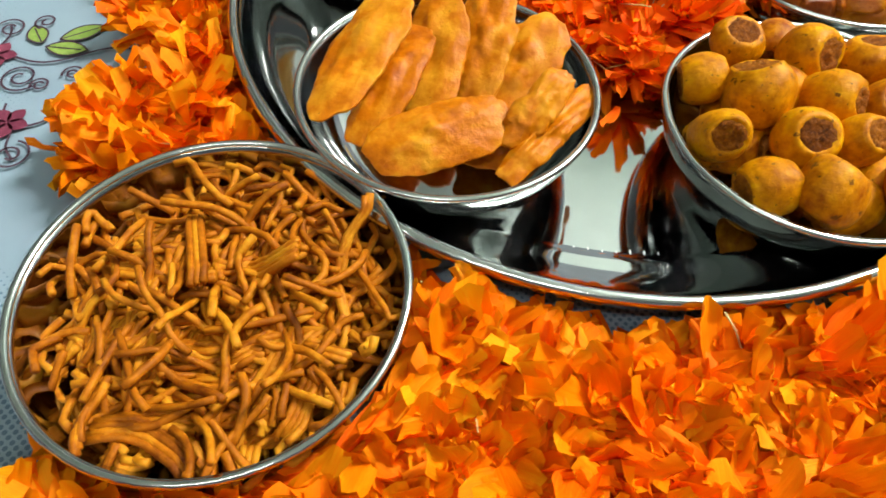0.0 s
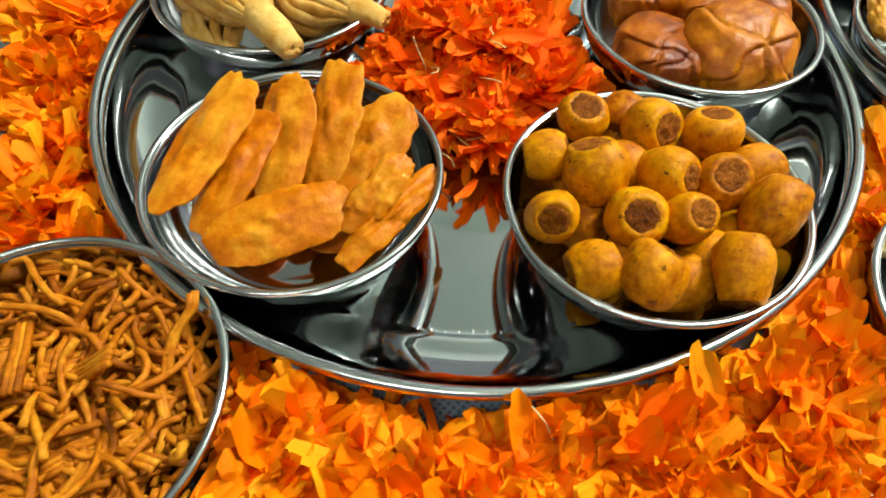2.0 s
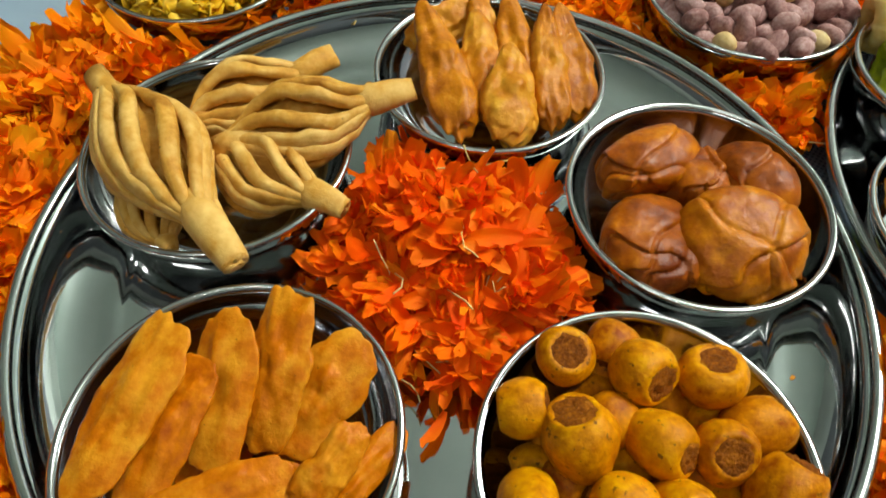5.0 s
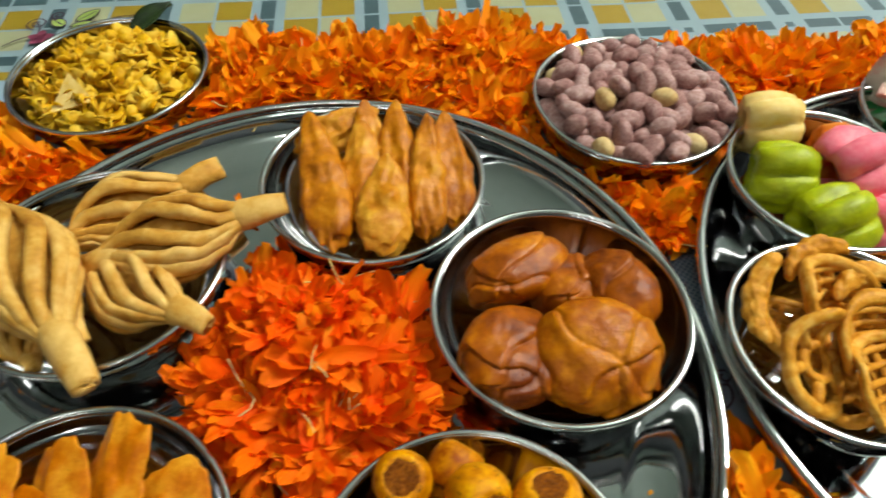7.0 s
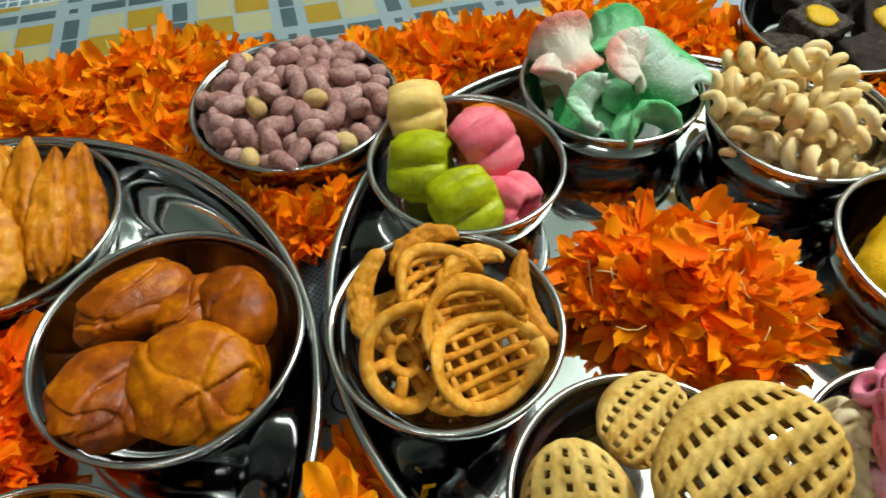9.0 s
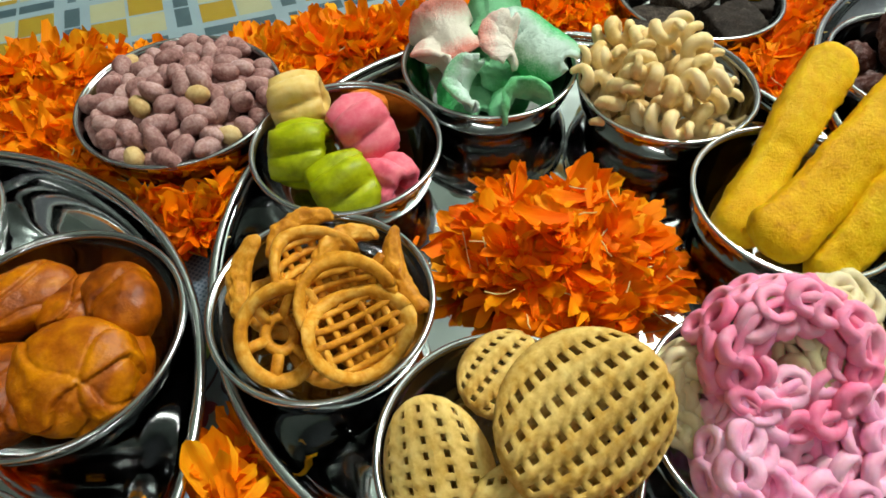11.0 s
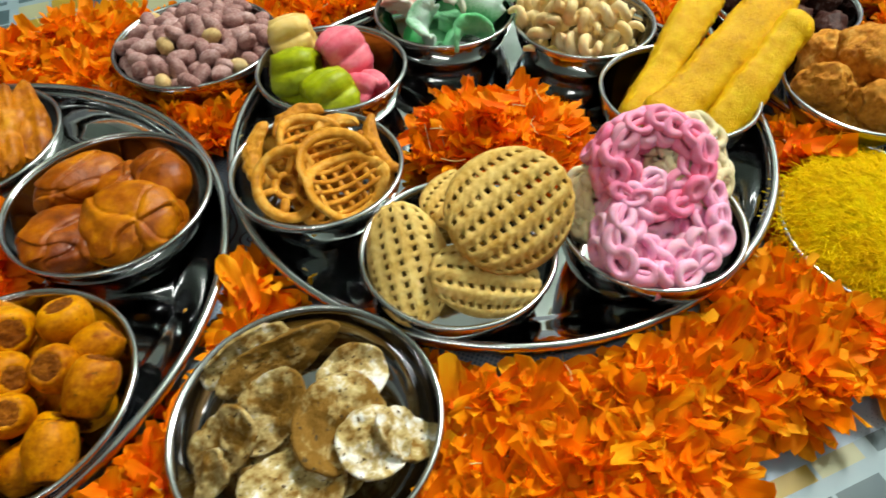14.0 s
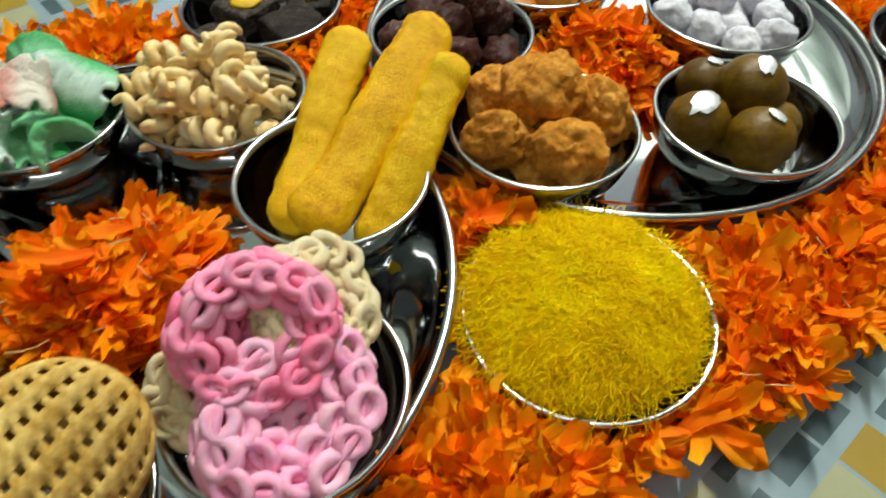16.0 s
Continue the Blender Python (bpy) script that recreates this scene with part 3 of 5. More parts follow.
NOODLE = foodc("fried_gram_noodle", (116, 52, 0), (184, 104, 6), (230, 160, 34), warm=False, scale=60, bumps=0.3)
PURI = foodc("fried_pastry", (148, 60, 0), (202, 112, 0), (236, 170, 40), warm=False, scale=44, rough=0.40, bumps=0.7, bscale=200, bdist=0.0010, spots=(700, 0.74, (0.06, 0.03, 0.005)), shine=0.16)
DOUGH = foodc("turmeric_dough", (150, 70, 0), (212, 136, 0), (244, 186, 0), warm=False, scale=85, rough=0.42, bumps=0.9, bscale=380, spots=(420, 0.66, (0.22, 0.08, 0.003)), shine=0.14)
FILLING = foodc("dark_spice_filling", (74, 32, 0), (136, 72, 2), (190, 114, 12), warm=False, scale=250, rough=0.7, bumps=1.0, bscale=700, bdist=0.0012)
PASTRY = foodc("pale_fried_pastry", (142, 80, 12), (204, 150, 60), (234, 196, 116), warm=False, scale=38, rough=0.5, bumps=0.6, spots=(420, 0.75, (0.08, 0.05, 0.01)))
CONE = foodc("brown_fried_pastry", (140, 66, 0), (198, 120, 0), (236, 178, 56), warm=False, scale=40, rough=0.4, bumps=0.8, bscale=220, bdist=0.0012, shine=0.3)
GLAZED = food("glazed_sweet", list(zip((0.34, 0.50, 0.66), C((108, 44, 0), (164, 84, 0), (212, 132, 0)))), sss=0.08, scale=30, rough=0.34, bumps=0.7, bscale=300, bdist=0.0008, shine=0.26)
FLAKE = foodc("turmeric_flake", (184, 124, 4), (226, 174, 14), (240, 206, 84), warm=False, scale=60, rough=0.5)
NUT = foodc("pink_peanut_skin", (112, 72, 66), (164, 124, 118), (206, 176, 170), warm=False, scale=170, rough=0.6, bumps=0.6, bscale=600)
NUT_BARE = foodc("bare_peanut", (176, 136, 80), (206, 176, 120), (222, 200, 150), scale=120, warm=False)
CREAM = foodc("cream_crisp", (200, 150, 50), (230, 194, 106), (240, 216, 150), warm=False, scale=60, bumps=0.4, bscale=450)
GREEN = foodc("green_crisp", (112, 122, 0), (160, 172, 0), (198, 206, 20), warm=False, scale=60, rough=0.4, bumps=0.6, shine=0.3)
PINK = foodc("pink_crisp", (214, 70, 92), (236, 104, 126), (246, 146, 156), scale=70, rough=0.4, bumps=0.5, warm=False)
ORANGE = foodc("orange_crisp", (196, 98, 46), (214, 126, 66), (226, 156, 96), scale=70, rough=0.4, bumps=0.5)
WHEEL = foodc("fried_wheel", (158, 88, 6), (216, 148, 40), (246, 202, 104), warm=False, scale=70, rough=0.45, bumps=0.6, bscale=500)
TWIST = foodc("cream_twist", (212, 172, 92), (244, 218, 156), (250, 232, 190), warm=False, scale=45, rough=0.5, bumps=0.3)
WAFFLE = foodc("puffed_weave", (198, 152, 62), (234, 200, 116), (250, 228, 160), warm=False, scale=80, rough=0.6, bumps=0.6, bscale=900, bdist=0.0005)
STICK = foodc("yellow_puffed_stick", (190, 120, 0), (230, 174, 2), (244, 204, 24), warm=False, sss=0.2, scale=70, rough=0.42, bumps=0.8, bscale=800, bdist=0.0008)
LACE_LILAC = foodc("lilac_pink_puffed_ring", (252, 140, 190), (255, 182, 212), (255, 216, 232), warm=False, scale=40, rough=0.55, bumps=0.5, bscale=350, sss=0.25)
LACE_PINK = foodc("pink_puffed_ring", (252, 108, 150), (255, 152, 186), (255, 196, 214), warm=False, scale=40, rough=0.55, bumps=0.5, bscale=350, sss=0.25)
LACE_WHITE = foodc("white_puffed_ring", (206, 188, 140), (222, 208, 166), (232, 222, 190), scale=50, rough=0.5, bumps=0.3, sss=0.2, warm=False)
PAPAD = food("puffed_cracker", list(zip((0.38, 0.49, 0.58), C((138, 100, 34), (206, 184, 124), (254, 252, 244)))), scale=48, rough=0.6, bumps=1.0, bscale=380, bdist=0.0012, spots=(480, 0.65, (0.10, 0.06, 0.02)))
THREAD = foodc("yellow_thread_crisp", (246, 196, 0), (255, 222, 0), (255, 238, 4), warm=False, scale=40, rough=0.6, bumps=0.4, bscale=1200, sss=0.1, shine=0.05)
KOFTA = foodc("crumbed_fried_ball", (166, 88, 6), (222, 150, 46), (248, 204, 112), warm=False, scale=70, rough=0.6, bumps=1.0, bscale=600, bdist=0.0016)
LADDU = foodc("olive_sweet", (76, 54, 0), (108, 80, 6), (136, 106, 18), warm=False, scale=70, rough=0.35, bumps=0.5, bscale=700, shine=0.3)
SILVER = steel("silver_leaf", (0.9, 0.9, 0.9), 0.35, 0.8)
SUGAR = foodc("sugar_coat", (196, 196, 208), (230, 230, 236), (248, 248, 250), scale=160, rough=0.8, bumps=0.8, bscale=900, warm=False)
DATE = foodc("dusted_date", (42, 18, 14), (78, 44, 36), (168, 150, 150), scale=120, rough=0.5, bumps=0.8, bscale=500, warm=False)
COCOA = foodc("dark_cake", (24, 18, 14), (48, 40, 34), (110, 100, 90), scale=260, rough=0.7, bumps=1.0, bscale=900, warm=False)
LEMON = foodc("yellow_topping", (170, 140, 10), (206, 180, 30), (224, 208, 90), scale=120, rough=0.5)


def shell_material(name, rim, heart):
    """Two-tone puffed shell: pale along the middle, coloured towards both edges."""
    a, c = C(rim, heart)

    def build(nt, b):
        v = nt.nodes.new("ShaderNodeTexCoord").outputs["Object"]
        y = node(nt, "ShaderNodeSeparateXYZ", {0: v}).outputs[1]
        d = node(nt, "ShaderNodeMath", {0: y}, operation="ABSOLUTE").outputs[0]
        t = node(nt, "ShaderNodeMath", {0: noise_of(nt, v, 140), 1: 0.007, 2: d}, operation="MULTIPLY_ADD").outputs[0]
        t = node(nt, "ShaderNodeMath", {0: noise_of(nt, v, 1100, 3), 1: 0.007, 2: t}, operation="MULTIPLY_ADD").outputs[0]
        f = node(nt, "ShaderNodeMapRange", {0: t, 1: 0.0120, 2: 0.0190})
        nt.links.new(ramp(nt, f.outputs[0], [(0.0, c), (1.0, a)]), b.inputs["Base Color"])
        b.inputs["Roughness"].default_value = 0.5
        b.inputs["Subsurface Weight"].default_value = 0.2
        b.inputs["Subsurface Radius"].default_value = (0.003, 0.003, 0.003)
        bump(nt, b, noise_of(nt, v, 700, 5, 0.7), 1.0, 0.0014)
    return material(name, build)


SHELL_GREEN = shell_material("green_shell", (52, 196, 104), (222, 250, 234))
SHELL_JADE = shell_material("jade_shell", (58, 194, 100), (146, 230, 172))
SHELL_PINK = shell_material("pink_white_shell", (236, 146, 128), (244, 236, 220))


# ---- gram noodles ----
def noodles():
    x0, y0, r, top, base, _ = BOWLS["sev"]
    rng = random.Random(21)
    heap = thing("gram_noodles", x0, y0, base, 0, "heap of crisp brown gram flour noodles in a steel bowl", "snack")

    def strand(bm, depth):
        a, q = rng.uniform(0, 6.283), math.sqrt(rng.random()) * 0.90
        n = rng.randint(6, 9)
        ln = rng.uniform(0.009, 0.028)
        z = 0.006 + depth * 0.0135 * (1.05 - 0.35 * q * q) + rng.uniform(-0.0015, 0.0015)
        lim = r * (0.78 + 0.16 * depth)
        p = Vector((lim * q * math.cos(a), lim * q * math.sin(a), z))
        way, bend, dip = rng.uniform(0, 6.283), rng.gauss(0, 0.14), rng.gauss(0, 0.34)
        count = 1 if rng.random() < 0.90 else rng.randint(2, 4)
        pts = []
        for k in range(n):
            pts.append(p.copy())
            step = ln / (n - 1)
            p = p + Vector((math.cos(way) * step, math.sin(way) * step, math.sin(dip) * step))
            way += bend + rng.gauss(0, 0.13)
            dip += rng.gauss(0, 0.16) - dip * 0.2
            if math.hypot(p.x, p.y) > lim:
                way += 0.9
                p.x *= 0.97
                p.y *= 0.97
        side = Vector((-math.sin(way), math.cos(way), 0))
        for s in range(count):
            tube(bm, [v + side * (s - (count - 1) / 2) * 0.0015 for v in pts], rng.uniform(0.00092, 0.00118), 6)

    bm = bmesh.new()
    for k in range(520):
        strand(bm, rng.random() * 0.75)
    ball(bm, (0, 0, 0.006), (r * 0.72, r * 0.72, 0.005), sub=3, rough=0.002)
    under = part("lower_noodles", bm, NOODLE, heap)
    under["kind"] = "stuff"
    for k in range(230):
        bm = bmesh.new()
        strand(bm, 0.72 + 0.36 * rng.random())
        part("noodle", bm, NOODLE, heap)


noodles()


# ---- half-moon pastries ----
def slab_shape(p, seed=0.0):
    """A flat half-moon: one side nearly straight, thin wavy edges, a puffed middle."""
    q = min(1.0, math.hypot(p.x, p.y))
    a = math.atan2(p.y, p.x)
    w = 1 / max(0.45, math.sqrt(max(0.0, 1 - p.x * p.x))) ** 0.28
    edge = 1 + 0.17 * noise.noise(Vector((math.cos(a) * 1.6, math.sin(a) * 1.6, seed))) + 0.05 * noise.noise(Vector((math.cos(a) * 5, math.sin(a) * 5, seed + 9)))
    y = p.y * w * (1.12 if p.y > 0 else 0.84)
    puff = 0.35 + 1.1 * max(0.0, 1 - q * q) * (0.7 + 0.6 * noise.noise(Vector((p.x * 2.2, p.y * 2.2, seed + 4))))
    return Vector((p.x * edge, y * edge, math.copysign(abs(p.z) ** 0.5, p.z) * puff + 0.5 * math.sin(p.x * 1.5 + seed) + 0.35 * p.y * math.cos(seed)))


def slabs(name, rows, mat, label, group, thick, rough=0.0022, freq=90, up=(-0.25, -0.5, 0.85), shape=slab_shape):
    for k, (ax, ay, az, bx, by, bz, w) in enumerate(rows):
        m, ln = along((ax, ay, az), (bx, by, bz), up)
        piece(name, ball(bmesh.new(), (0, 0, 0), (ln / 2 * 1.06, w / 2, thick), sub=5, rough=rough, freq=freq, seed=k * 3.1 + ln * 100, shape=lambda p: shape(p, k * 3.1 + ln * 100)), mat, m, label, name.split("_")[-1], group)


slabs("half_moon_pastry", [
    (-0.003, 0.187, 0.039, -0.026, 0.143, 0.026, 0.0215), (0.004, 0.178, 0.031, -0.015, 0.138, 0.018, 0.0190), (0.012, 0.189, 0.035, 0.004, 0.149, 0.019, 0.0215),
    (0.029, 0.194, 0.036, 0.020, 0.153, 0.019, 0.0205), (0.047, 0.181, 0.030, 0.025, 0.153, 0.018, 0.0225), (0.028, 0.145, 0.026, -0.011, 0.132, 0.019, 0.0220)],
    PURI, "golden fried half-moon pastry with a blistered skin", "half-moon pastries in a bowl", 0.0026, 0.0012, 130, (-0.36, -0.50, 0.80))
slabs("half_moon_pastry", [(0.048, 0.154, 0.030, 0.029, 0.135, 0.023, 0.0115), (0.058, 0.155, 0.024, 0.027, 0.125, 0.016, 0.0115)],
      PURI, "small golden fried half-moon pastry lying at the bowl's edge", "half-moon pastries in a bowl", 0.0026, 0.0014, 130)
slabs("half_moon_pastry", [(0.016, 0.172, 0.013, -0.006, 0.150, 0.012, 0.024), (0.034, 0.160, 0.013, 0.018, 0.134, 0.012, 0.020)],
      PURI, "golden fried half-moon pastry under the others", "half-moon pastries in a bowl", 0.0026, 0.0014, 130)


# ---- spiced rolls ----
def spiced_roll(x, y, z, ex, ey, ez, d, ln):
    """A barrel of yellow dough, its dark filling showing at both ends; e is the way one end looks."""
    m, _ = along((x - ex, y - ey, z - ez), (x + ex, y + ey, z + ez), (0.1, 0.3, 1))
    ob = thing("spiced_roll", x, y, z, 0, "small yellow pastry roll with dark spiced filling", "snack", "spiced rolls in a bowl")
    ob.matrix_world = m @ pose(0, 0, 0, 0, 90, 0)
    h, r = ln * 0.47, d * 0.47
    fill = 0.82 + 0.34 * abs(math.sin(x * 9000 + y * 5000))
    half = [(r * 0.44 * fill, h * 0.90), (r * 0.54 * fill, h * 0.98), (r * 0.66 * fill, h * 0.99), (r * 0.82, h * 0.86), (r * 0.96, h * 0.60), (r * 1.04, h * 0.30)]
    prof = [(q, -z) for q, z in half] + [(r * 1.07, 0)] + half[::-1]
    bm = lathe(bmesh.new(), prof, 32)
    for v in bm.verts:
        q = v.co
        v.co = q * (1 + 0.17 * noise.noise(q * 80 + Vector((x * 700, y * 700, 0))) + 0.03 * noise.noise(q * 400))
    part("dough", bm, DOUGH, ob)
    bm = bmesh.new()
    for s in (-1, 1):
        lathe(bm, [(0, s * h * 1.00), (r * 0.12 * fill, s * h * 1.05), (r * 0.26 * fill, s * h * 0.97), (r * 0.38 * fill, s * h * 1.03), (r * 0.52 * fill, s * h * 0.99), (r * 0.64 * fill, s * h * 0.90)], 26)
    for v in bm.verts:
        q = v.co
        v.co = q * (1 + 0.17 * noise.noise(q * 80 + Vector((x * 700, y * 700, 0))) + 0.10 * noise.noise(q * 700))
    part("filling", bm, FILLING, ob, "dark crumbly filling")


for row in [(0.107, 0.171, 0.028, 0.0, -0.2, 1.0, 0.017, 0.013), (0.093, 0.157, 0.026, 1.0, -0.1, 0.3, 0.016, 0.014), (0.128, 0.164, 0.029, 0.4, -0.8, 0.6, 0.019, 0.017), (0.148, 0.161, 0.028, 0.0, 0.4, 1.0, 0.019, 0.015),
            (0.123, 0.175, 0.024, 0.5, 0.8, 0.2, 0.017, 0.014), (0.107, 0.147, 0.029, -0.3, 0.7, 0.9, 0.021, 0.019), (0.117, 0.153, 0.024, 0.8, 0.5, 0.1, 0.016, 0.014), (0.128, 0.144, 0.029, 0.5, -0.7, 0.5, 0.017, 0.019)]:
    spiced_roll(*row)
for row in [(0.144, 0.140, 0.029, -0.1, -0.5, 0.9, 0.017, 0.014), (0.157, 0.147, 0.025, 0.8, 0.3, 0.3, 0.017, 0.018), (0.155, 0.127, 0.028, 0.6, 0.7, 0.6, 0.018, 0.022), (0.090, 0.131, 0.027, -0.2, -0.7, 0.7, 0.016, 0.021),
            (0.114, 0.128, 0.029, -0.1, -0.6, 0.8, 0.018, 0.014), (0.129, 0.127, 0.028, 0.2, -0.5, 0.9, 0.015, 0.018), (0.099, 0.113, 0.025, 0.9, 0.1, 0.2, 0.017, 0.014), (0.114, 0.109, 0.028, 0.7, 0.6, 0.8, 0.020, 0.017)]:
    spiced_roll(*row)
for row in [(0.141, 0.109, 0.026, 0.3, 0.9, 0.4, 0.017, 0.021), (0.137, 0.121, 0.017, 0.5, 0.4, 0.3, 0.017, 0.016), (0.103, 0.138, 0.015, 0.5, -0.4, 0.3, 0.017, 0.016), (0.120, 0.140, 0.013, 0.1, 0.9, 0.2, 0.017, 0.016), (0.127, 0.113, 0.015, 0.9, 0.3, 0.1, 0.017, 0.016)]:
    spiced_roll(*row)


for k, p in enumerate(in_bowl("roll", 14, 0.0150, 44, 0.0, 0.25, 0.72)):
    spiced_roll(p.x, p.y, min(p.z, 0.014), math.cos(k * 2.1), math.sin(k * 2.1), 0.25, 0.017, 0.016)


# ---- slit and twisted pastries ----
def slit_pastry(a, b, w, seed, tip=0.30):
    """A spindle of thick strips that part in the middle and close to a blunt rolled end."""
    m, ln = along(a, b, (0.1, -0.5, 1))
    rng = random.Random(seed)
    ob = thing("twisted_pastry", 0, 0, 0, 0, "pale golden slit and twisted fried pastry, overhanging its bowl", "pastry", "twisted pastries in a bowl")
    ob.matrix_world = m

    def uneven(bm):
        for v in bm.verts:
            v.co += Vector((0.3, 1, 1)) * (0.0014 * noise.noise(v.co * 130 + Vector((seed, 0, 0))) + 0.0003 * noise.noise(v.co * 600))
        return bm
    n = 11
    for k in range(n):
        base = 2 * math.pi * k / n
        rings, bm = [], bmesh.new()
        for i in range(19):
            u = i / 18
            open_ = math.sin(math.pi * max(0.0, min(1.0, (u - 0.06) / (1.0 - tip * 0.9)))) ** 1.15
            rr = w * (0.07 + 0.42 * open_)
            ang = base + 1.9 * (u - 0.5) + 0.16 * math.sin(5 * u + k * 1.7)
            half, deep = w * (0.055 + 0.052 * open_), w * (0.06 + 0.022 * open_)
            c, s = math.cos(ang), math.sin(ang)
            centre = Vector((ln * (u - 0.5), rr * c, rr * 0.66 * s - 0.04 * w * open_))
            out, side = Vector((0, c, s)), Vector((0, -s, c))
            rings.append([bm.verts.new(centre + side * half * math.cos(t) + out * deep * math.copysign(abs(math.sin(t)) ** 0.7, math.sin(t))) for t in (6.2832 * q / 10 for q in range(10))])
        for r0, r1 in zip(rings, rings[1:]):
            for q in range(10):
                bm.faces.new((r0[q], r0[(q + 1) % 10], r1[(q + 1) % 10], r1[q]))
        bm.faces.new(rings[0][::-1])
        bm.faces.new(rings[-1])
        part("strip", uneven(bm), PASTRY, ob)
    part("rolled_end", uneven(lathe_x(ln * (0.5 - tip * 1.05), ln * 0.5, w * 0.18, w * 0.135)), PASTRY, ob, "blunt rolled end with a hollow")
    part("rolled_end", uneven(lathe_x(-ln * 0.5 + ln * 0.2, -ln * 0.52, w * 0.18, w * 0.11)), PASTRY, ob, "narrow pinched end")
    part("core", uneven(ball(bmesh.new(), (-ln * 0.12, 0, -w * 0.05), (ln * 0.28, w * 0.34, w * 0.19), sub=3)), PASTRY, ob)


def lathe_x(x0, x1, r0, r1):
    """A tapering roll along x with a dented end."""
    bm = lathe(bmesh.new(), [(0, x0), (r0 * 0.8, x0), (r0, x0 + (x1 - x0) * 0.3), ((r0 + r1) / 2, x0 + (x1 - x0) * 0.65), (r1, x1 - r1 * 0.3), (r1 * 0.8, x1), (r1 * 0.45, x1 - r1 * 0.1), (0, x1 - r1 * 0.7)], 20)
    for v in bm.verts:
        v.co = Vector((v.co.z, v.co.x, v.co.y * 0.9))
    return bm


slit_pastry((-0.046, 0.292, 0.034), (0.011, 0.208, 0.031), 0.034, 1)
slit_pastry((-0.016, 0.270, 0.026), (0.040, 0.307, 0.028), 0.030, 2)
slit_pastry((0.000, 0.258, 0.030), (0.070, 0.275, 0.038), 0.030, 3)
slit_pastry((-0.006, 0.262, 0.026), (0.044, 0.231, 0.026), 0.028, 4)
slit_pastry((-0.026, 0.274, 0.036), (0.004, 0.228, 0.026), 0.014, 5, 0.2)
slit_pastry((-0.034, 0.262, 0.020), (-0.014, 0.222, 0.020), 0.022, 6, 0.15)


# ---- folded brown pastries ----
def cone_shape(p, seed=0.0):
    """A tapering fold with a few lengthwise ridges and a frilled broad end."""
    t = (p.x + 1) / 2
    ridge = 1 + 0.20 * math.sin(4.2 * p.y + seed) * (0.4 + 0.6 * t) + 0.25 * noise.noise(Vector((p.x * 2.5, p.y * 2.5, seed)))
    frill = 1 + 0.16 * noise.noise(Vector((p.y * 4, p.z * 4, seed + 3))) * t
    return Vector((p.x * frill, p.y * (0.45 + 0.65 * t), math.copysign(abs(p.z) ** 0.8, p.z) * (0.5 + 0.6 * t) * ridge))


slabs("folded_pastry", [(0.076, 0.328, 0.036, 0.087, 0.264, 0.025, 0.024), (0.098, 0.322, 0.035, 0.098, 0.280, 0.020, 0.024), (0.113, 0.334, 0.034, 0.114, 0.272, 0.020, 0.026),
                        (0.109, 0.298, 0.038, 0.104, 0.259, 0.023, 0.027), (0.126, 0.322, 0.036, 0.122, 0.267, 0.022, 0.019)],
      CONE, "brown fried folded pastry with a tapering end", "folded pastries in a bowl", 0.0068, 0.0024, 70, (0.1, -0.6, 0.8), cone_shape)
slabs("folded_pastry", [(0.134, 0.326, 0.033, 0.134, 0.276, 0.020, 0.024), (0.106, 0.335, 0.030, 0.072, 0.320, 0.022, 0.022), (0.100, 0.336, 0.034, 0.104, 0.296, 0.018, 0.020), (0.084, 0.300, 0.016, 0.120, 0.290, 0.014, 0.030)],
      CONE, "brown fried folded pastry with a blistered skin", "folded pastries in a bowl", 0.0068, 0.0024, 70, (0.1, -0.6, 0.8), cone_shape)


# ---- glazed folded sweets ----
def glazed(x, y, z, rx, ry, rz, turn, creases):
    lobes = len(creases) + 2

    def crease(p):
        a = math.atan2(p.y, p.x) + creases[0] + 0.35 * p.z
        flat = math.hypot(p.x, p.y)
        pleat = abs(math.sin(a * lobes / 2)) ** 0.35
        s = 1 - 0.012 * (1 - pleat) * min(1, flat * 1.8)
        for k, c in enumerate(creases):
            line = p.x * math.cos(c) + p.y * math.sin(c) + 0.12 * math.sin(5 * p.z + 3 * p.x + k) - 0.5 * (k - 1)
            s -= 0.055 * math.exp(-(line / 0.04) ** 2) - (0.08 if line > 0 else 0.0) * math.exp(-(line / 0.30) ** 2)
        fold = 0.16 * max(0.0, math.cos(a + 1.0)) * flat
        return Vector((p.x * s, p.y * s, math.copysign(abs(p.z) ** 0.8, p.z) * s + fold))
    piece("glazed_sweet", ball(bmesh.new(), (0, 0, 0), (rx, ry, rz), sub=6, rough=0.0010, freq=60, seed=x * 900, shape=crease), GLAZED, at(x, y, z, *turn), "glossy brown folded fried sweet", "sweet", "glazed sweets in a bowl")


glazed(0.154, 0.248, 0.021, 0.0215, 0.0125, 0.010, (16, 0, 22), (0.4, 2.2, -2.0))
glazed(0.173, 0.242, 0.016, 0.0150, 0.0160, 0.011, (0, 10, 40), (1.2, -1.0))
glazed(0.190, 0.236, 0.021, 0.0130, 0.0180, 0.011, (0, -18, 20), (0.0, 1.9))
glazed(0.147, 0.213, 0.020, 0.0190, 0.0180, 0.010, (14, 12, 30), (0.6, 1.9, -1.4))
glazed(0.174, 0.209, 0.024, 0.0205, 0.0200, 0.011, (18, -8, 0), (1.9, -2.4, -0.5))
glazed(0.186, 0.214, 0.016, 0.0120, 0.0180, 0.010, (0, -30, 10), (0.9,))


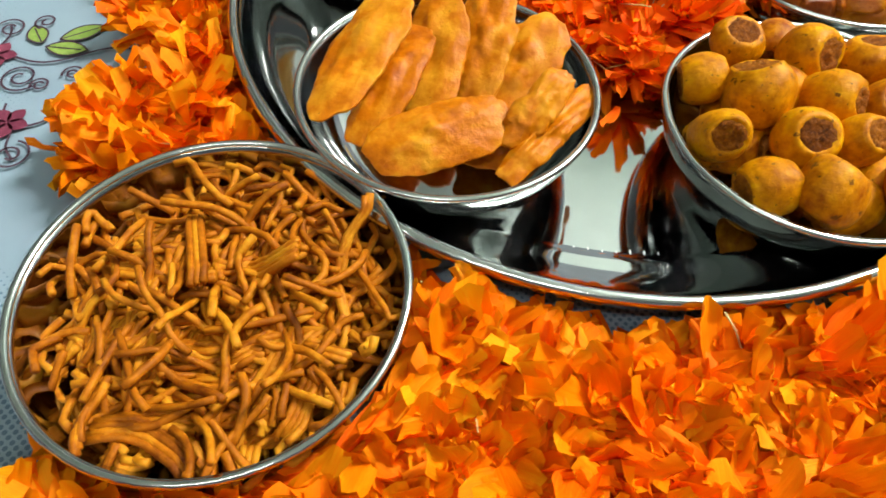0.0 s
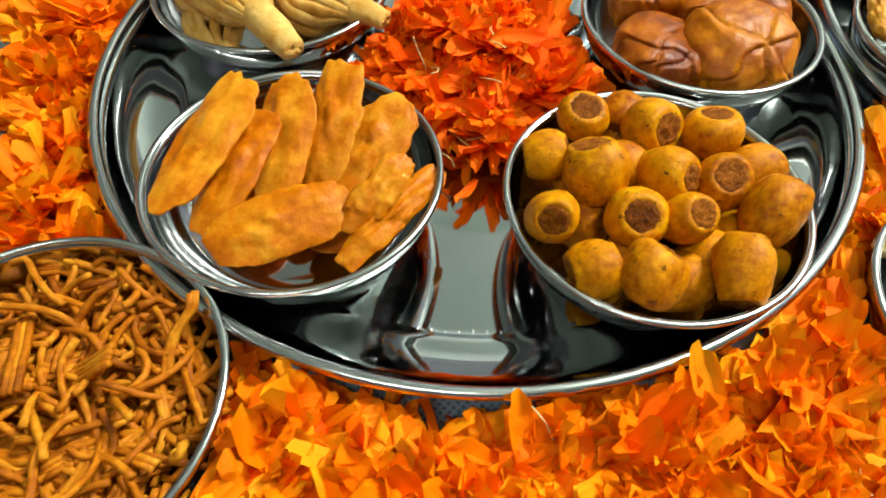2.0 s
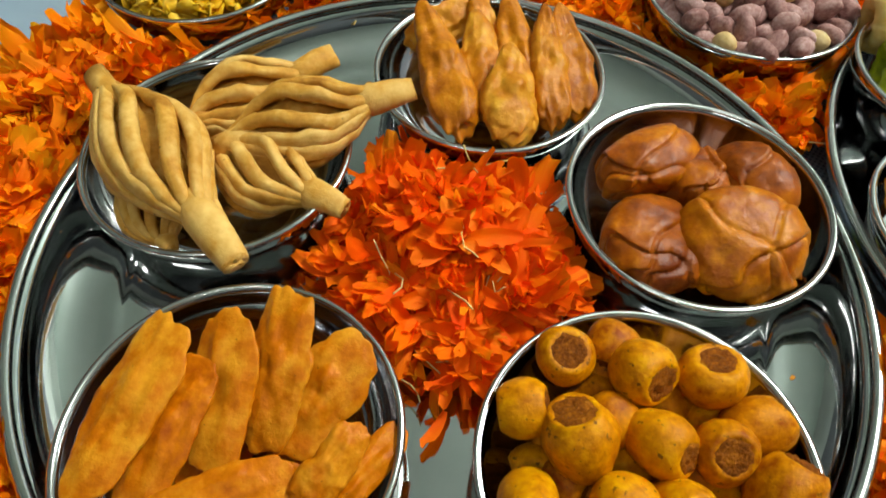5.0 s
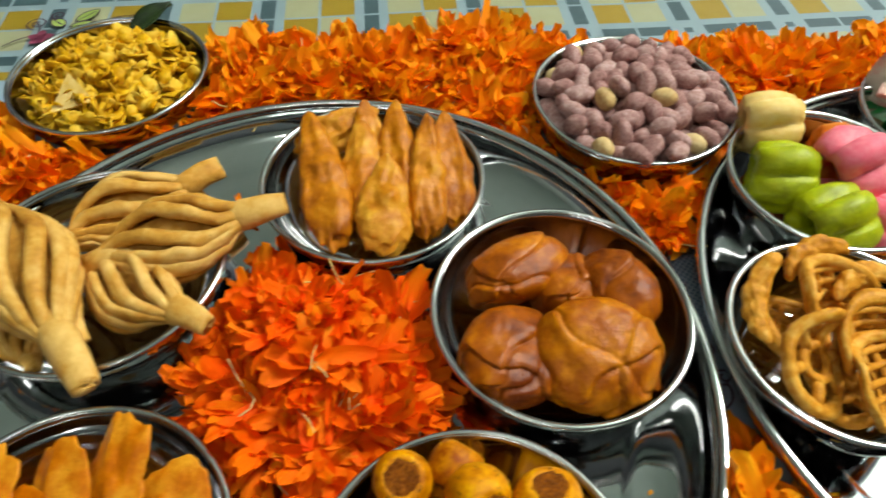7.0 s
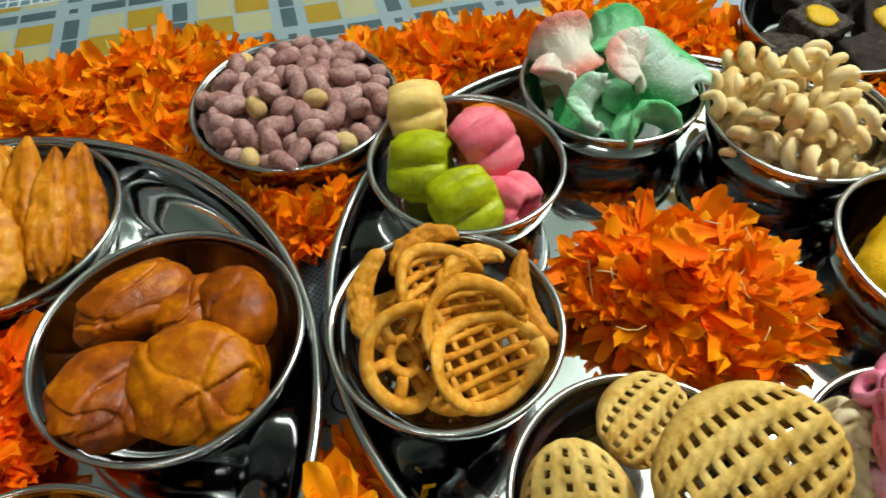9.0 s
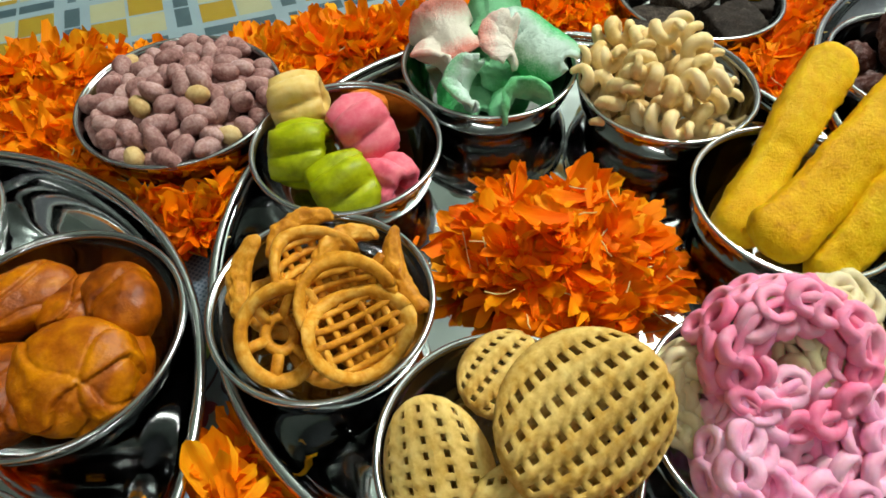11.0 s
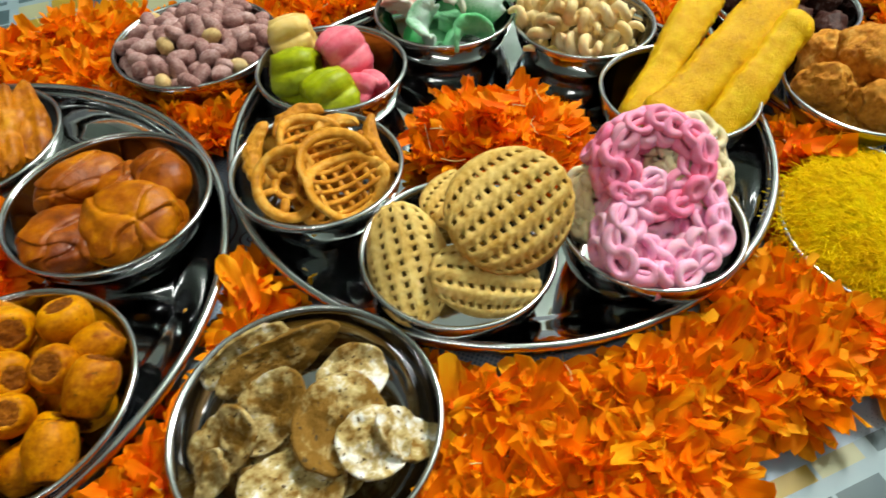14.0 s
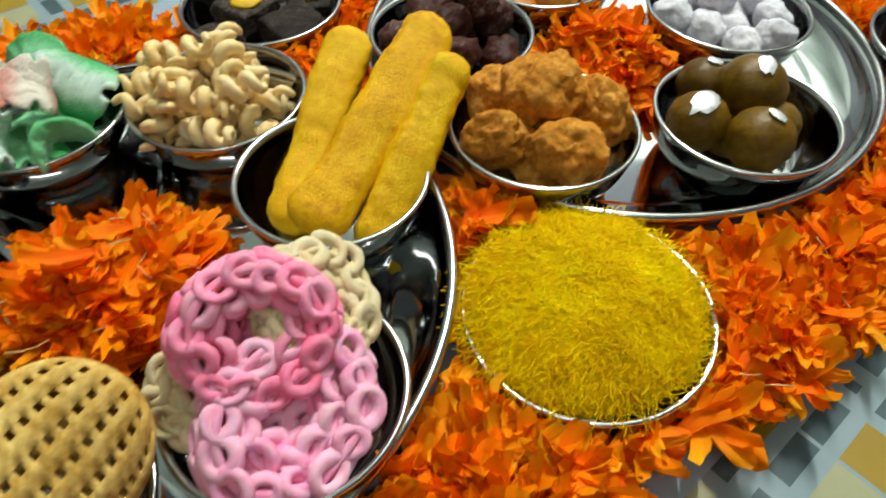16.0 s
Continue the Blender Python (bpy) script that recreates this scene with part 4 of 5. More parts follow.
# ---- yellow flake mix ----
def flakes():
    x0, y0, r, top, base, _ = BOWLS["flake"]
    rng = random.Random(5)
    bm = bmesh.new()
    ball(bm, (0, 0, 0.010), (r * 0.80, r * 0.80, 0.011), sub=3, rough=0.003)
    for k in range(420):
        a, q = rng.uniform(0, 6.283), math.sqrt(rng.random())
        z = 0.019 + 0.009 * (1 - q * q) + rng.uniform(-0.002, 0.002)
        s = rng.uniform(0.0025, 0.0060)
        m = pose(r * 0.85 * q * math.cos(a), r * 0.85 * q * math.sin(a), z, rng.gauss(0, 40), rng.gauss(0, 40), rng.uniform(0, 360))
        ring = [bm.verts.new(m @ Vector((s * math.cos(t) * rng.uniform(0.8, 1.1), s * 0.75 * math.sin(t), s * 0.35 * math.cos(2 * t) * rng.uniform(0.2, 1)))) for t in (6.283 * i / 7 for i in range(7))]
        low = [bm.verts.new(v.co - m.to_3x3() @ Vector((0, 0, 0.0007))) for v in ring]
        bm.faces.new(ring)
        bm.faces.new(low[::-1])
        for i in range(7):
            bm.faces.new((ring[i], low[i], low[(i + 1) % 7], ring[(i + 1) % 7]))
    ob = part("flake_mix", bm, FLAKE)
    ob.location = (x0, y0, base)
    tagged(ob, "heap of yellow puffed rice flakes in a steel bowl", "snack", "", "stuff")
    bm = bmesh.new()
    v = [bm.verts.new(p) for p in ((-0.010, -0.007, 0), (0.011, -0.008, 0.001), (0.001, 0.011, 0.002), (-0.010, -0.007, -0.001), (0.011, -0.008, 0), (0.001, 0.011, 0.001))]
    for f in ((0, 1, 2), (5, 4, 3), (0, 3, 4, 1), (1, 4, 5, 2), (2, 5, 3, 0)):
        bm.faces.new([v[i] for i in f])
    piece("corn_chip", bm, CREAM, at(x0 - 0.012, y0 - 0.020, 0.0265, 18, -8, 10), "pale triangular chip lying on the flakes", "snack", "", False)


flakes()


# ---- peanuts ----
def peanuts():
    rng = random.Random(8)
    meshes = []
    for k in range(5):
        bm = ball(bmesh.new(), (0, 0, 0), (0.0061 + 0.0004 * k, 0.0043, 0.0043), sub=3, rough=0.0006, freq=260, seed=k * 5.0,
                  shape=lambda p: Vector((p.x, p.y * (1 - 0.12 * p.x), p.z * (1 - 0.12 * p.x))))
        meshes.append(finish("peanut", bm, NUT))
    bare = finish("peanut", ball(bmesh.new(), (0, 0, 0), (0.0058, 0.0044, 0.0042), sub=3, rough=0.0005), NUT_BARE)
    for k, p in enumerate(in_bowl("nut", 170, 0.0074, 4, 0.006, 0.45, 0.90)):
        white = k % 17 == 3
        ob = new("peanut", bare if white else rng.choice(meshes))
        ob.matrix_world = pose(p.x, p.y, p.z, rng.uniform(0, 360), rng.gauss(0, 25), rng.uniform(0, 360))
        tagged(ob, "bare cream peanut kernel" if white else "salted peanut kernel in its dusty pink skin", "peanut", "peanuts in a bowl")
    x0, y0, r, top, base, _ = BOWLS["nut"]
    tagged(part("peanut_bed", ball(bmesh.new(), (x0, y0, 0.010), (r * 0.74, r * 0.74, 0.009), sub=4, rough=0.003, freq=130), NUT), "bed of pink peanuts deep in the bowl", "peanuts", "", "stuff")


peanuts()


# ---- coloured ridged tubes ----
def ridged_tube(x, y, z, turn, radius, length, mat, label):
    bm = bmesh.new()
    seg, rings = 70, []
    for i, (u, s) in enumerate(((-0.86, 0.46), (-1.0, 0.72), (-0.86, 0.94), (-0.4, 1.05), (0.0, 1.08), (0.4, 1.05), (0.86, 0.94), (1.0, 0.72), (0.86, 0.46), (0.4, 0.42), (-0.4, 0.42))):
        ring = []
        for k in range(seg):
            a = 2 * math.pi * k / seg
            lobe = 0.74 + 0.40 * abs(math.sin(a * 2.5 + 0.4 * u)) ** 0.55 if s > 0.5 else 1 + 0.1 * math.sin(a * 5)
            q = Vector((radius * s * lobe * math.cos(a), radius * s * lobe * math.sin(a), u * length / 2))
            ring.append(bm.verts.new(q * (1 + 0.09 * noise.noise(q * 160 + Vector((x * 500, 0, 0))) + 0.03 * noise.noise(q * 620))))
        rings.append(ring)
    for a, c in zip(rings, rings[1:] + rings[:1]):
        for k in range(seg):
            bm.faces.new((a[k], a[(k + 1) % seg], c[(k + 1) % seg], c[k]))
    piece("ridged_crisp", bm, mat, at(x, y, z, *turn) @ Matrix.Scale(1.16, 4), label, "crisp", "ridged crisps in a bowl")


ridged_tube(0.2735, 0.309, 0.032, (82, 0, 78), 0.0100, 0.020, CREAM, "cream ridged fried tube crisp")
ridged_tube(0.298, 0.292, 0.026, (90, 0, 70), 0.0105, 0.018, ORANGE, "orange ridged fried tube crisp")
ridged_tube(0.295, 0.280, 0.033, (78, 0, 100), 0.0115, 0.020, PINK, "pink ridged fried tube crisp")
ridged_tube(0.298, 0.256, 0.024, (80, 0, 30), 0.0090, 0.017, PINK, "small pink ridged fried tube crisp")
ridged_tube(0.2685, 0.281, 0.028, (84, 10, 66), 0.0110, 0.021, GREEN, "green ridged fried tube crisp")
ridged_tube(0.280, 0.257, 0.026, (80, 0, 98), 0.0110, 0.022, GREEN, "green ridged fried tube crisp with an open end")


# ---- wheel and lattice crisps ----
def bent(bm, curl):
    for v in bm.verts:
        v.co.z += curl * (v.co.x ** 2) * 30 - curl * (v.co.y ** 2) * 8 + 0.0042 * noise.noise(v.co * 70 + Vector((curl * 9, 0, 0))) + 0.0006 * noise.noise(v.co * 400)
    return bm


def ring_points(r, n=28, squash=1.0):
    return [(r * math.cos(6.2832 * k / n), r * squash * math.sin(6.2832 * k / n), 0) for k in range(n + 1)]


def wheel_crisp(m, r, curl, squash=1.0):
    ob = thing("wheel_crisp", 0, 0, 0, 0, "golden fried wheel crisp with six spokes", "crisp", "wheel crisps in a bowl")
    ob.matrix_world = m
    part("rim", bent(tube(bmesh.new(), ring_points(r, 28, squash), 0.0026, 8), curl), WHEEL, ob)
    part("hub", bent(tube(bmesh.new(), ring_points(r * 0.36, 18, squash), 0.0019, 6), curl), WHEEL, ob)
    for k in range(6):
        a = 6.2832 * k / 6
        part("spoke", bent(tube(bmesh.new(), [(r * q * math.cos(a), r * squash * q * math.sin(a), 0) for q in (0.34, 0.6, 0.8, 1.0)], 0.0019, 6), curl), WHEEL, ob)


def lattice_crisp(m, r, curl, squash=1.0):
    ob = thing("lattice_crisp", 0, 0, 0, 0, "golden fried round lattice crisp, curled at the edges", "crisp", "wheel crisps in a bowl")
    ob.matrix_world = m
    part("rim", bent(tube(bmesh.new(), ring_points(r, 28, squash), 0.0026, 8), curl), WHEEL, ob)
    for k in range(-2, 3):
        c = k * r * 2 / 5.6
        half = math.sqrt(max(0, r * r - c * c))
        part("bar", bent(tube(bmesh.new(), [(c, squash * half * q, 0) for q in (-1, -0.6, -0.2, 0.2, 0.6, 1)], 0.0014, 6), curl), WHEEL, ob)
        part("bar", bent(tube(bmesh.new(), [(half * q, squash * c, 0.0004) for q in (-1, -0.6, -0.2, 0.2, 0.6, 1)], 0.0014, 6), curl), WHEEL, ob)


def strip_shape(p, seed=0.0):
    """A thick strip bowed along its length, its surface knobbly."""
    lump = 1 + 0.22 * noise.noise(Vector((p.x * 5, p.y * 2, seed)))
    blunt = 1 / max(0.45, math.sqrt(max(0.0, 1 - p.x * p.x))) ** 0.5
    return Vector((p.x, p.y * blunt * lump + 1.3 * (p.x * p.x - 0.4) * math.copysign(1, math.sin(seed * 7)), p.z * blunt * lump + 0.5 * p.x * p.x))


wheel_crisp(at(0.2420, 0.1960, 0.031, 38, -22, 62), 0.0155, 0.45, 0.84)
lattice_crisp(at(0.2660, 0.1900, 0.026, 24, 4, 12), 0.0170, 0.9, 0.85)
lattice_crisp(at(0.2650, 0.2060, 0.030, 58, 0, 6), 0.0155, 1.2, 0.8)
lattice_crisp(at(0.2560, 0.2230, 0.029, 62, 12, 22), 0.0150, 1.1, 0.8)
lattice_crisp(at(0.246, 0.214, 0.020, 10, 20, 50), 0.0140, 0.3)
wheel_crisp(at(0.257, 0.194, 0.017, 5, 10, 0), 0.0130, 0.2)
lattice_crisp(at(0.275, 0.198, 0.017, 0, -10, 70), 0.0150, 0.2)
slabs("crisp_strip", [(0.2290, 0.208, 0.026, 0.2400, 0.236, 0.037, 0.0085), (0.2440, 0.231, 0.035, 0.2700, 0.240, 0.036, 0.0085), (0.2590, 0.222, 0.033, 0.2840, 0.228, 0.033, 0.0085), (0.2560, 0.211, 0.033, 0.2830, 0.209, 0.034, 0.0080), (0.2875, 0.222, 0.034, 0.2890, 0.190, 0.026, 0.0085)],
      WHEEL, "golden fried crisp seen edge-on", "wheel crisps in a bowl", 0.0026, 0.0011, 200, shape=strip_shape)


# ---- puffed shells ----
def puffed_shell(x, y, z, turn, bend, wide, arc, mat, label):
    """A thick foamy strip curled about its y axis, broad in the middle and rounded at its ends."""
    bm = bmesh.new()
    nu, nv = 30, 12
    rows = []
    for i in range(nu + 1):
        u = 2 * i / nu - 1
        row = []
        for k in range(nv + 1):
            v = 2 * k / nv - 1
            half = wide * math.sqrt(max(0.04, 1 - u * u * 0.96))
            t = radians(arc) / 2 * u
            flare = 1 + 0.22 * v * v
            p = Vector((bend * flare * math.sin(t), half * v, bend * (1 - flare * math.cos(t))))
            s = p + Vector((x * 30, y * 30, 0))
            p += Vector((0.6, 0.4, 1)) * (0.0022 * noise.noise(s * 60) + 0.0012 * noise.noise(s * 210) + 0.0006 * noise.noise(s * 600))
            row.append(bm.verts.new(p))
        rows.append(row)
    def point(i, k):
        return rows[max(0, min(nu, i))][max(0, min(nv, k))].co
    back = []
    for i in range(nu + 1):
        row = []
        for k in range(nv + 1):
            out = (point(i + 1, k) - point(i - 1, k)).cross(point(i, k + 1) - point(i, k - 1)).normalized()
            rim = min(1.0, 0.35 + 2.2 * min(i, nu - i) / nu + 0.0, 0.35 + 2.2 * min(k, nv - k) / nv)
            row.append(bm.verts.new(point(i, k) + out * 0.0042 * rim))
        back.append(row)
    for i in range(nu):
        for k in range(nv):
            bm.faces.new((rows[i][k], rows[i][k + 1], rows[i + 1][k + 1], rows[i + 1][k]))
            bm.faces.new((back[i][k], back[i + 1][k], back[i + 1][k + 1], back[i][k + 1]))
    loop = [(i, 0) for i in range(nu)] + [(nu, k) for k in range(nv)] + [(i, nv) for i in range(nu, 0, -1)] + [(0, k) for k in range(nv, 0, -1)]
    for (i, k), (p, q) in zip(loop, loop[1:] + loop[:1]):
        bm.faces.new((rows[i][k], rows[p][q], back[p][q], back[i][k]))
    piece("puffed_shell", bm, mat, at(x, y, z, *turn), label, "crisp", "puffed shells in a bowl")


puffed_shell(0.353, 0.331, 0.037, (215, 0, 10), 0.0155, 0.015, 150, SHELL_PINK, "white puffed shell crisp with a pink edge")
puffed_shell(0.380, 0.338, 0.036, (200, 0, -20), 0.012, 0.013, 170, SHELL_JADE, "green puffed shell crisp")
puffed_shell(0.389, 0.308, 0.032, (30, 10, -62), 0.020, 0.0135, 120, SHELL_GREEN, "large green puffed shell crisp, white inside")
puffed_shell(0.369, 0.309, 0.038, (40, -16, 64), 0.014, 0.011, 130, SHELL_PINK, "cream puffed shell crisp with a pink edge")
puffed_shell(0.344, 0.297, 0.031, (62, -30, 60), 0.0105, 0.0090, 180, SHELL_GREEN, "green puffed shell crisp curled at one side")
puffed_shell(0.366, 0.284, 0.032, (128, 0, 8), 0.0112, 0.0095, 190, SHELL_JADE, "green puffed shell crisp arching up on edge")
puffed_shell(0.339, 0.317, 0.030, (40, 20, 80), 0.014, 0.011, 120, SHELL_PINK, "orange-edged puffed shell crisp")
puffed_shell(0.372, 0.320, 0.016, (0, 0, 40), 0.022, 0.018, 100, SHELL_JADE, "green puffed shell crisp low in the bowl")
puffed_shell(0.354, 0.302, 0.014, (10, 0, 80), 0.020, 0.017, 100, SHELL_JADE, "green puffed shell crisp under the others")


# ---- cream spirals ----
def spiral(x, y, z, turn, turns, r, ln, thick):
    n = int(turns * 12)
    pts, radii = [], []
    for k in range(n + 1):
        u = k / n
        a = 6.2832 * turns * u
        rr = r * (0.35 + 0.65 * math.sin(math.pi * (0.10 + 0.8 * u)))
        pts.append((rr * math.cos(a), rr * math.sin(a), ln * (u - 0.5)))
        radii.append(thick * (0.25 + 0.78 * math.sin(math.pi * (0.03 + 0.94 * u)) ** 0.6))
    bm = tube(bmesh.new(), pts, thick, 8, True, radii)
    piece("spiral_crisp", bm, TWIST, at(x, y, z, *turn), "cream puffed spiral crisp", "crisp", "spiral crisps in a bowl")


rng = random.Random(31)
for p in in_bowl("twist", 24, 0.0125, 17, 0.012, 0.25, 0.80):
    spiral(p.x, p.y, p.z + 0.003, (rng.uniform(40, 130), rng.uniform(-40, 40), rng.uniform(0, 360)), rng.choice((2.6, 3.0, 3.4)), rng.uniform(0.0036, 0.0044), rng.uniform(0.027, 0.032), rng.uniform(0.0029, 0.0034))
spiral(0.424, 0.300, 0.036, (60, 10, 30), 2.4, 0.0048, 0.020, 0.0034)
spiral(0.455, 0.294, 0.035, (80, 20, -60), 1.8, 0.0046, 0.024, 0.0032)
spiral(0.414, 0.286, 0.035, (70, 0, 10), 1.4, 0.0056, 0.016, 0.0030)
spiral(0.440, 0.262, 0.036, (75, 0, -20), 2.4, 0.0044, 0.022, 0.0034)


# ---- woven puffed crisps ----
def woven_crisp(m, rx, ry, rise, label, nu=23, nv=19, edge=1.0):
    """A pillow-like oval, its face broken by rows of slots."""
    bm = bmesh.new()
    for side in (1, -1):
        vs = {}
        for i in range(nu + 1):
            for j in range(nv + 1):
                u, v = 2 * i / nu - 1, 2 * j / nv - 1
                x = u * math.sqrt(max(0, 1 - v * v / 2))
                y = v * math.sqrt(max(0, 1 - u * u / 2))
                q = min(1.0, x * x + y * y)
                z = side * rise * math.sqrt(max(0.0, 1 - q)) + 0.0009 * math.cos(v * nv * 0.5 * math.pi * 0.667)
                vs[i, j] = bm.verts.new((x * rx, y * ry, z + rise * edge * (0.5 * x * x - 0.2 * y * y)))
        for i in range(nu):
            for j in range(nv):
                slot = i % 2 == 1 and j % 3 == 1 and 0 < i < nu - 1 and 0 < j < nv - 1
                if not slot:
                    f = (vs[i, j], vs[i + 1, j], vs[i + 1, j + 1], vs[i, j + 1])
                    bm.faces.new(f if side > 0 else f[::-1])
    bmesh.ops.remove_doubles(bm, verts=bm.verts[:], dist=0.0003)
    bmesh.ops.recalc_face_normals(bm, faces=bm.faces)
    bmesh.ops.solidify(bm, geom=bm.faces[:], thickness=0.0013)
    piece("woven_crisp", bm, WAFFLE, m, label, "crisp", "woven crisps in a bowl")


def facing(x, y, z, nx, ny, nz, spin):
    """A pose whose z looks along n, turned by spin about it."""
    q = Vector((nx, ny, nz)).to_track_quat("Z", "Y").to_matrix().to_4x4()
    return Matrix.Translation((x, y, z)) @ q @ pose(0, 0, 0, 0, 0, spin)


woven_crisp(facing(0.3165, 0.128, 0.050, -0.05, -0.55, 0.85, 22), 0.0265, 0.0245, 0.0085, "large pale woven puffed crisp leaning over the others", 23, 19)
woven_crisp(facing(0.275, 0.130, 0.035, -0.35, -0.42, 0.85, -62), 0.0250, 0.0165, 0.0060, "pale woven puffed oval crisp leaning on the bowl's edge", 23, 16)
woven_crisp(facing(0.2995, 0.113, 0.033, 0.1, -0.45, 0.88, -35), 0.0225, 0.0150, 0.0060, "pale woven puffed crisp curled at its end", 21, 13)
woven_crisp(facing(0.304, 0.155, 0.035, 0.0, -0.3, 0.9, 30), 0.0150, 0.0130, 0.0060, "pale woven puffed crisp behind the large one", 17, 13)


# ---- puffed sticks ----
def puffed_stick(a, b, w, t, seed):
    m, ln = along(a, b, (-0.2, -0.5, 0.8))
    bm = bmesh.new()
    n, seg, rings = 44, 26, []
    for i in range(n + 1):
        u = i / n
        s = min(1, 0.35 + (u * 7) ** 0.6, 0.35 + ((1 - u) * 7) ** 0.6) * (1 + 0.08 * math.sin(9 * u + seed))
        if i in (0, n):
            s = 0.3
        bend = 0.0025 * math.sin(math.pi * u * 1.2 + seed)
        ring = []
        for k in range(seg):
            ang = 6.2832 * k / seg
            c, d = math.cos(ang), math.sin(ang)
            q = Vector((ln * (u - 0.5), w * s * 0.5 * math.copysign(abs(c) ** 0.66, c) + bend, t * s * 0.5 * math.copysign(abs(d) ** 0.66, d)))
            q += Vector((0, c, d)) * (0.0013 * noise.noise(q * 50 + Vector((seed * 5, 0, 0))) + 0.0009 * noise.fractal(q * 220 + Vector((seed * 3, 0, 0)), 1, 2, 3))
            ring.append(bm.verts.new(q))
        rings.append(ring)
    for a_, c_ in zip(rings, rings[1:]):
        for k in range(seg):
            bm.faces.new((a_[k], a_[(k + 1) % seg], c_[(k + 1) % seg], c_[k]))
    bm.faces.new(rings[0][::-1])
    bm.faces.new(rings[-1])
    piece("puffed_stick", bm, STICK, m, "long bright yellow puffed stick leaning in its bowl", "snack", "puffed sticks in a bowl")


puffed_stick((0.4200, 0.1840, 0.012), (0.4930, 0.2400, 0.052), 0.0205, 0.014, 1.0)
puffed_stick((0.4210, 0.1720, 0.022), (0.5240, 0.2150, 0.056), 0.0255, 0.013, 2.3)
puffed_stick((0.4360, 0.1600, 0.012), (0.5170, 0.1890, 0.050), 0.0195, 0.015, 4.1)


# ---- puffed ring lace ----
def ring_lace(m, mat, label, radius, rows, ring, thick, squash=0.8, seed=0):
    """A cup of small puffed loops joined edge to edge."""
    rg = random.Random(seed)
    ob = thing("ring_lace_crisp", 0, 0, 0, 0, label, "crisp", "lace crisps in a bowl")
    ob.matrix_world = m

    def strand(name, pts, r):
        bm = bmesh.new()
        tube(bm, list(pts) + [pts[0], pts[1]], r, 8, False)
        for v in bm.verts:
            v.co += Vector((1, 1, 1)) * (0.0012 * noise.noise(v.co * 130) + 0.0004 * noise.noise(v.co * 420))
        part(name, bm, mat, ob)

    def loop(centre, normal, r):
        q = Vector(normal).to_track_quat("Z", "Y").to_matrix()
        tilt = Euler((rg.gauss(0, 0.16), rg.gauss(0, 0.16), 0)).to_matrix()
        strand("ring", [Vector(centre) + q @ tilt @ Vector(p) for p in ring_points(r, 14, rg.uniform(0.8, 1.0))], thick * rg.uniform(0.88, 1.12))
    for level, (rad, z, count, out) in enumerate(rows):
        for k in range(count):
            a = 6.2832 * (k + 0.5 * (level % 2)) / count
            c, s = math.cos(a), math.sin(a)
            wob = 1 + 0.05 * rg.gauss(0, 1)
            loop((radius * rad * c * wob, radius * rad * s * squash * wob, z), (c * out, s * out, 1 - abs(out)), ring * rg.uniform(0.85, 1.1))
        strand("strand", [Vector((radius * rad * x, radius * rad * squash * y, z + 0.001 * math.sin(7 * x))) for x, y, _ in ring_points(1.0, 30)], thick * 0.7)


LACE_ROWS = [(0.98, -0.001, 17, 0.9), (1.02, 0.0066, 17, 0.85), (0.86, 0.0130, 14, 0.15), (0.56, 0.0105, 9, 0.35), (0.46, 0.0035, 7, 0.6), (0.24, 0.000, 4, 0.1)]
ring_lace(facing(0.3780, 0.1270, 0.0510, -0.20, -0.62, 0.75, 10), LACE_PINK, "pink puffed lace crisp of joined rings, standing up", 0.0212, LACE_ROWS, 0.0042, 0.0020, 0.95, 1)
ring_lace(facing(0.3715, 0.1060, 0.0340, -0.05, -0.50, 0.82, 20), LACE_LILAC, "lilac-pink puffed lace crisp of joined rings in front", 0.0262, LACE_ROWS, 0.0046, 0.0022, 0.82, 2)
ring_lace(facing(0.3740, 0.1150, 0.0300, 0.0, -0.3, 0.9, 50), LACE_LILAC, "lilac-pink puffed lace crisp of joined rings under the others", 0.0220, LACE_ROWS, 0.0048, 0.0024, 0.9, 6)
ring_lace(facing(0.3930, 0.1270, 0.0430, 0.35, -0.5, 0.8, 20), LACE_WHITE, "cream puffed lace crisp of joined rings behind", 0.0190, LACE_ROWS, 0.0048, 0.0021, 0.9, 3)
ring_lace(facing(0.3600, 0.1280, 0.0340, -0.4, -0.4, 0.8, 20), LACE_WHITE, "cream puffed lace crisp of joined rings, half hidden", 0.0150, LACE_ROWS, 0.0044, 0.0020, 0.9, 4)


# ---- speckled puffed crackers ----
def cracker(m, rx, ry, seed, curl):
    bm = bmesh.new()
    nu, nv = 14, 44
    rows = []
    for i in range(1, nu + 1):
        q = i / nu
        row = []
        for k in range(nv):
            a = 6.2832 * k / nv
            e = 1 + 0.12 * noise.noise(Vector((math.cos(a) * 2, math.sin(a) * 2, seed)))
            p = Vector((rx * q * e * math.cos(a), ry * q * e * math.sin(a), 0))
            p.z = curl * p.x * p.x * 22 + 0.0050 * noise.noise(p * 60 + Vector((seed, 0, 0))) + 0.0016 * noise.noise(p * 200 + Vector((0, seed, 0))) + 0.0008 * noise.noise(p * 600)
            row.append(bm.verts.new(p))
        rows.append(row)
    for a_, c_ in zip(rows, rows[1:]):
        for k in range(nv):
            bm.faces.new((a_[k], a_[(k + 1) % nv], c_[(k + 1) % nv], c_[k]))
    bm.faces.new(rows[0])
    bmesh.ops.recalc_face_normals(bm, faces=bm.faces)
    bmesh.ops.solidify(bm, geom=bm.faces[:], thickness=0.0015)
    piece("puffed_cracker", bm, PAPAD, m, "white puffed cracker with brown specks", "cracker", "puffed crackers in a bowl")


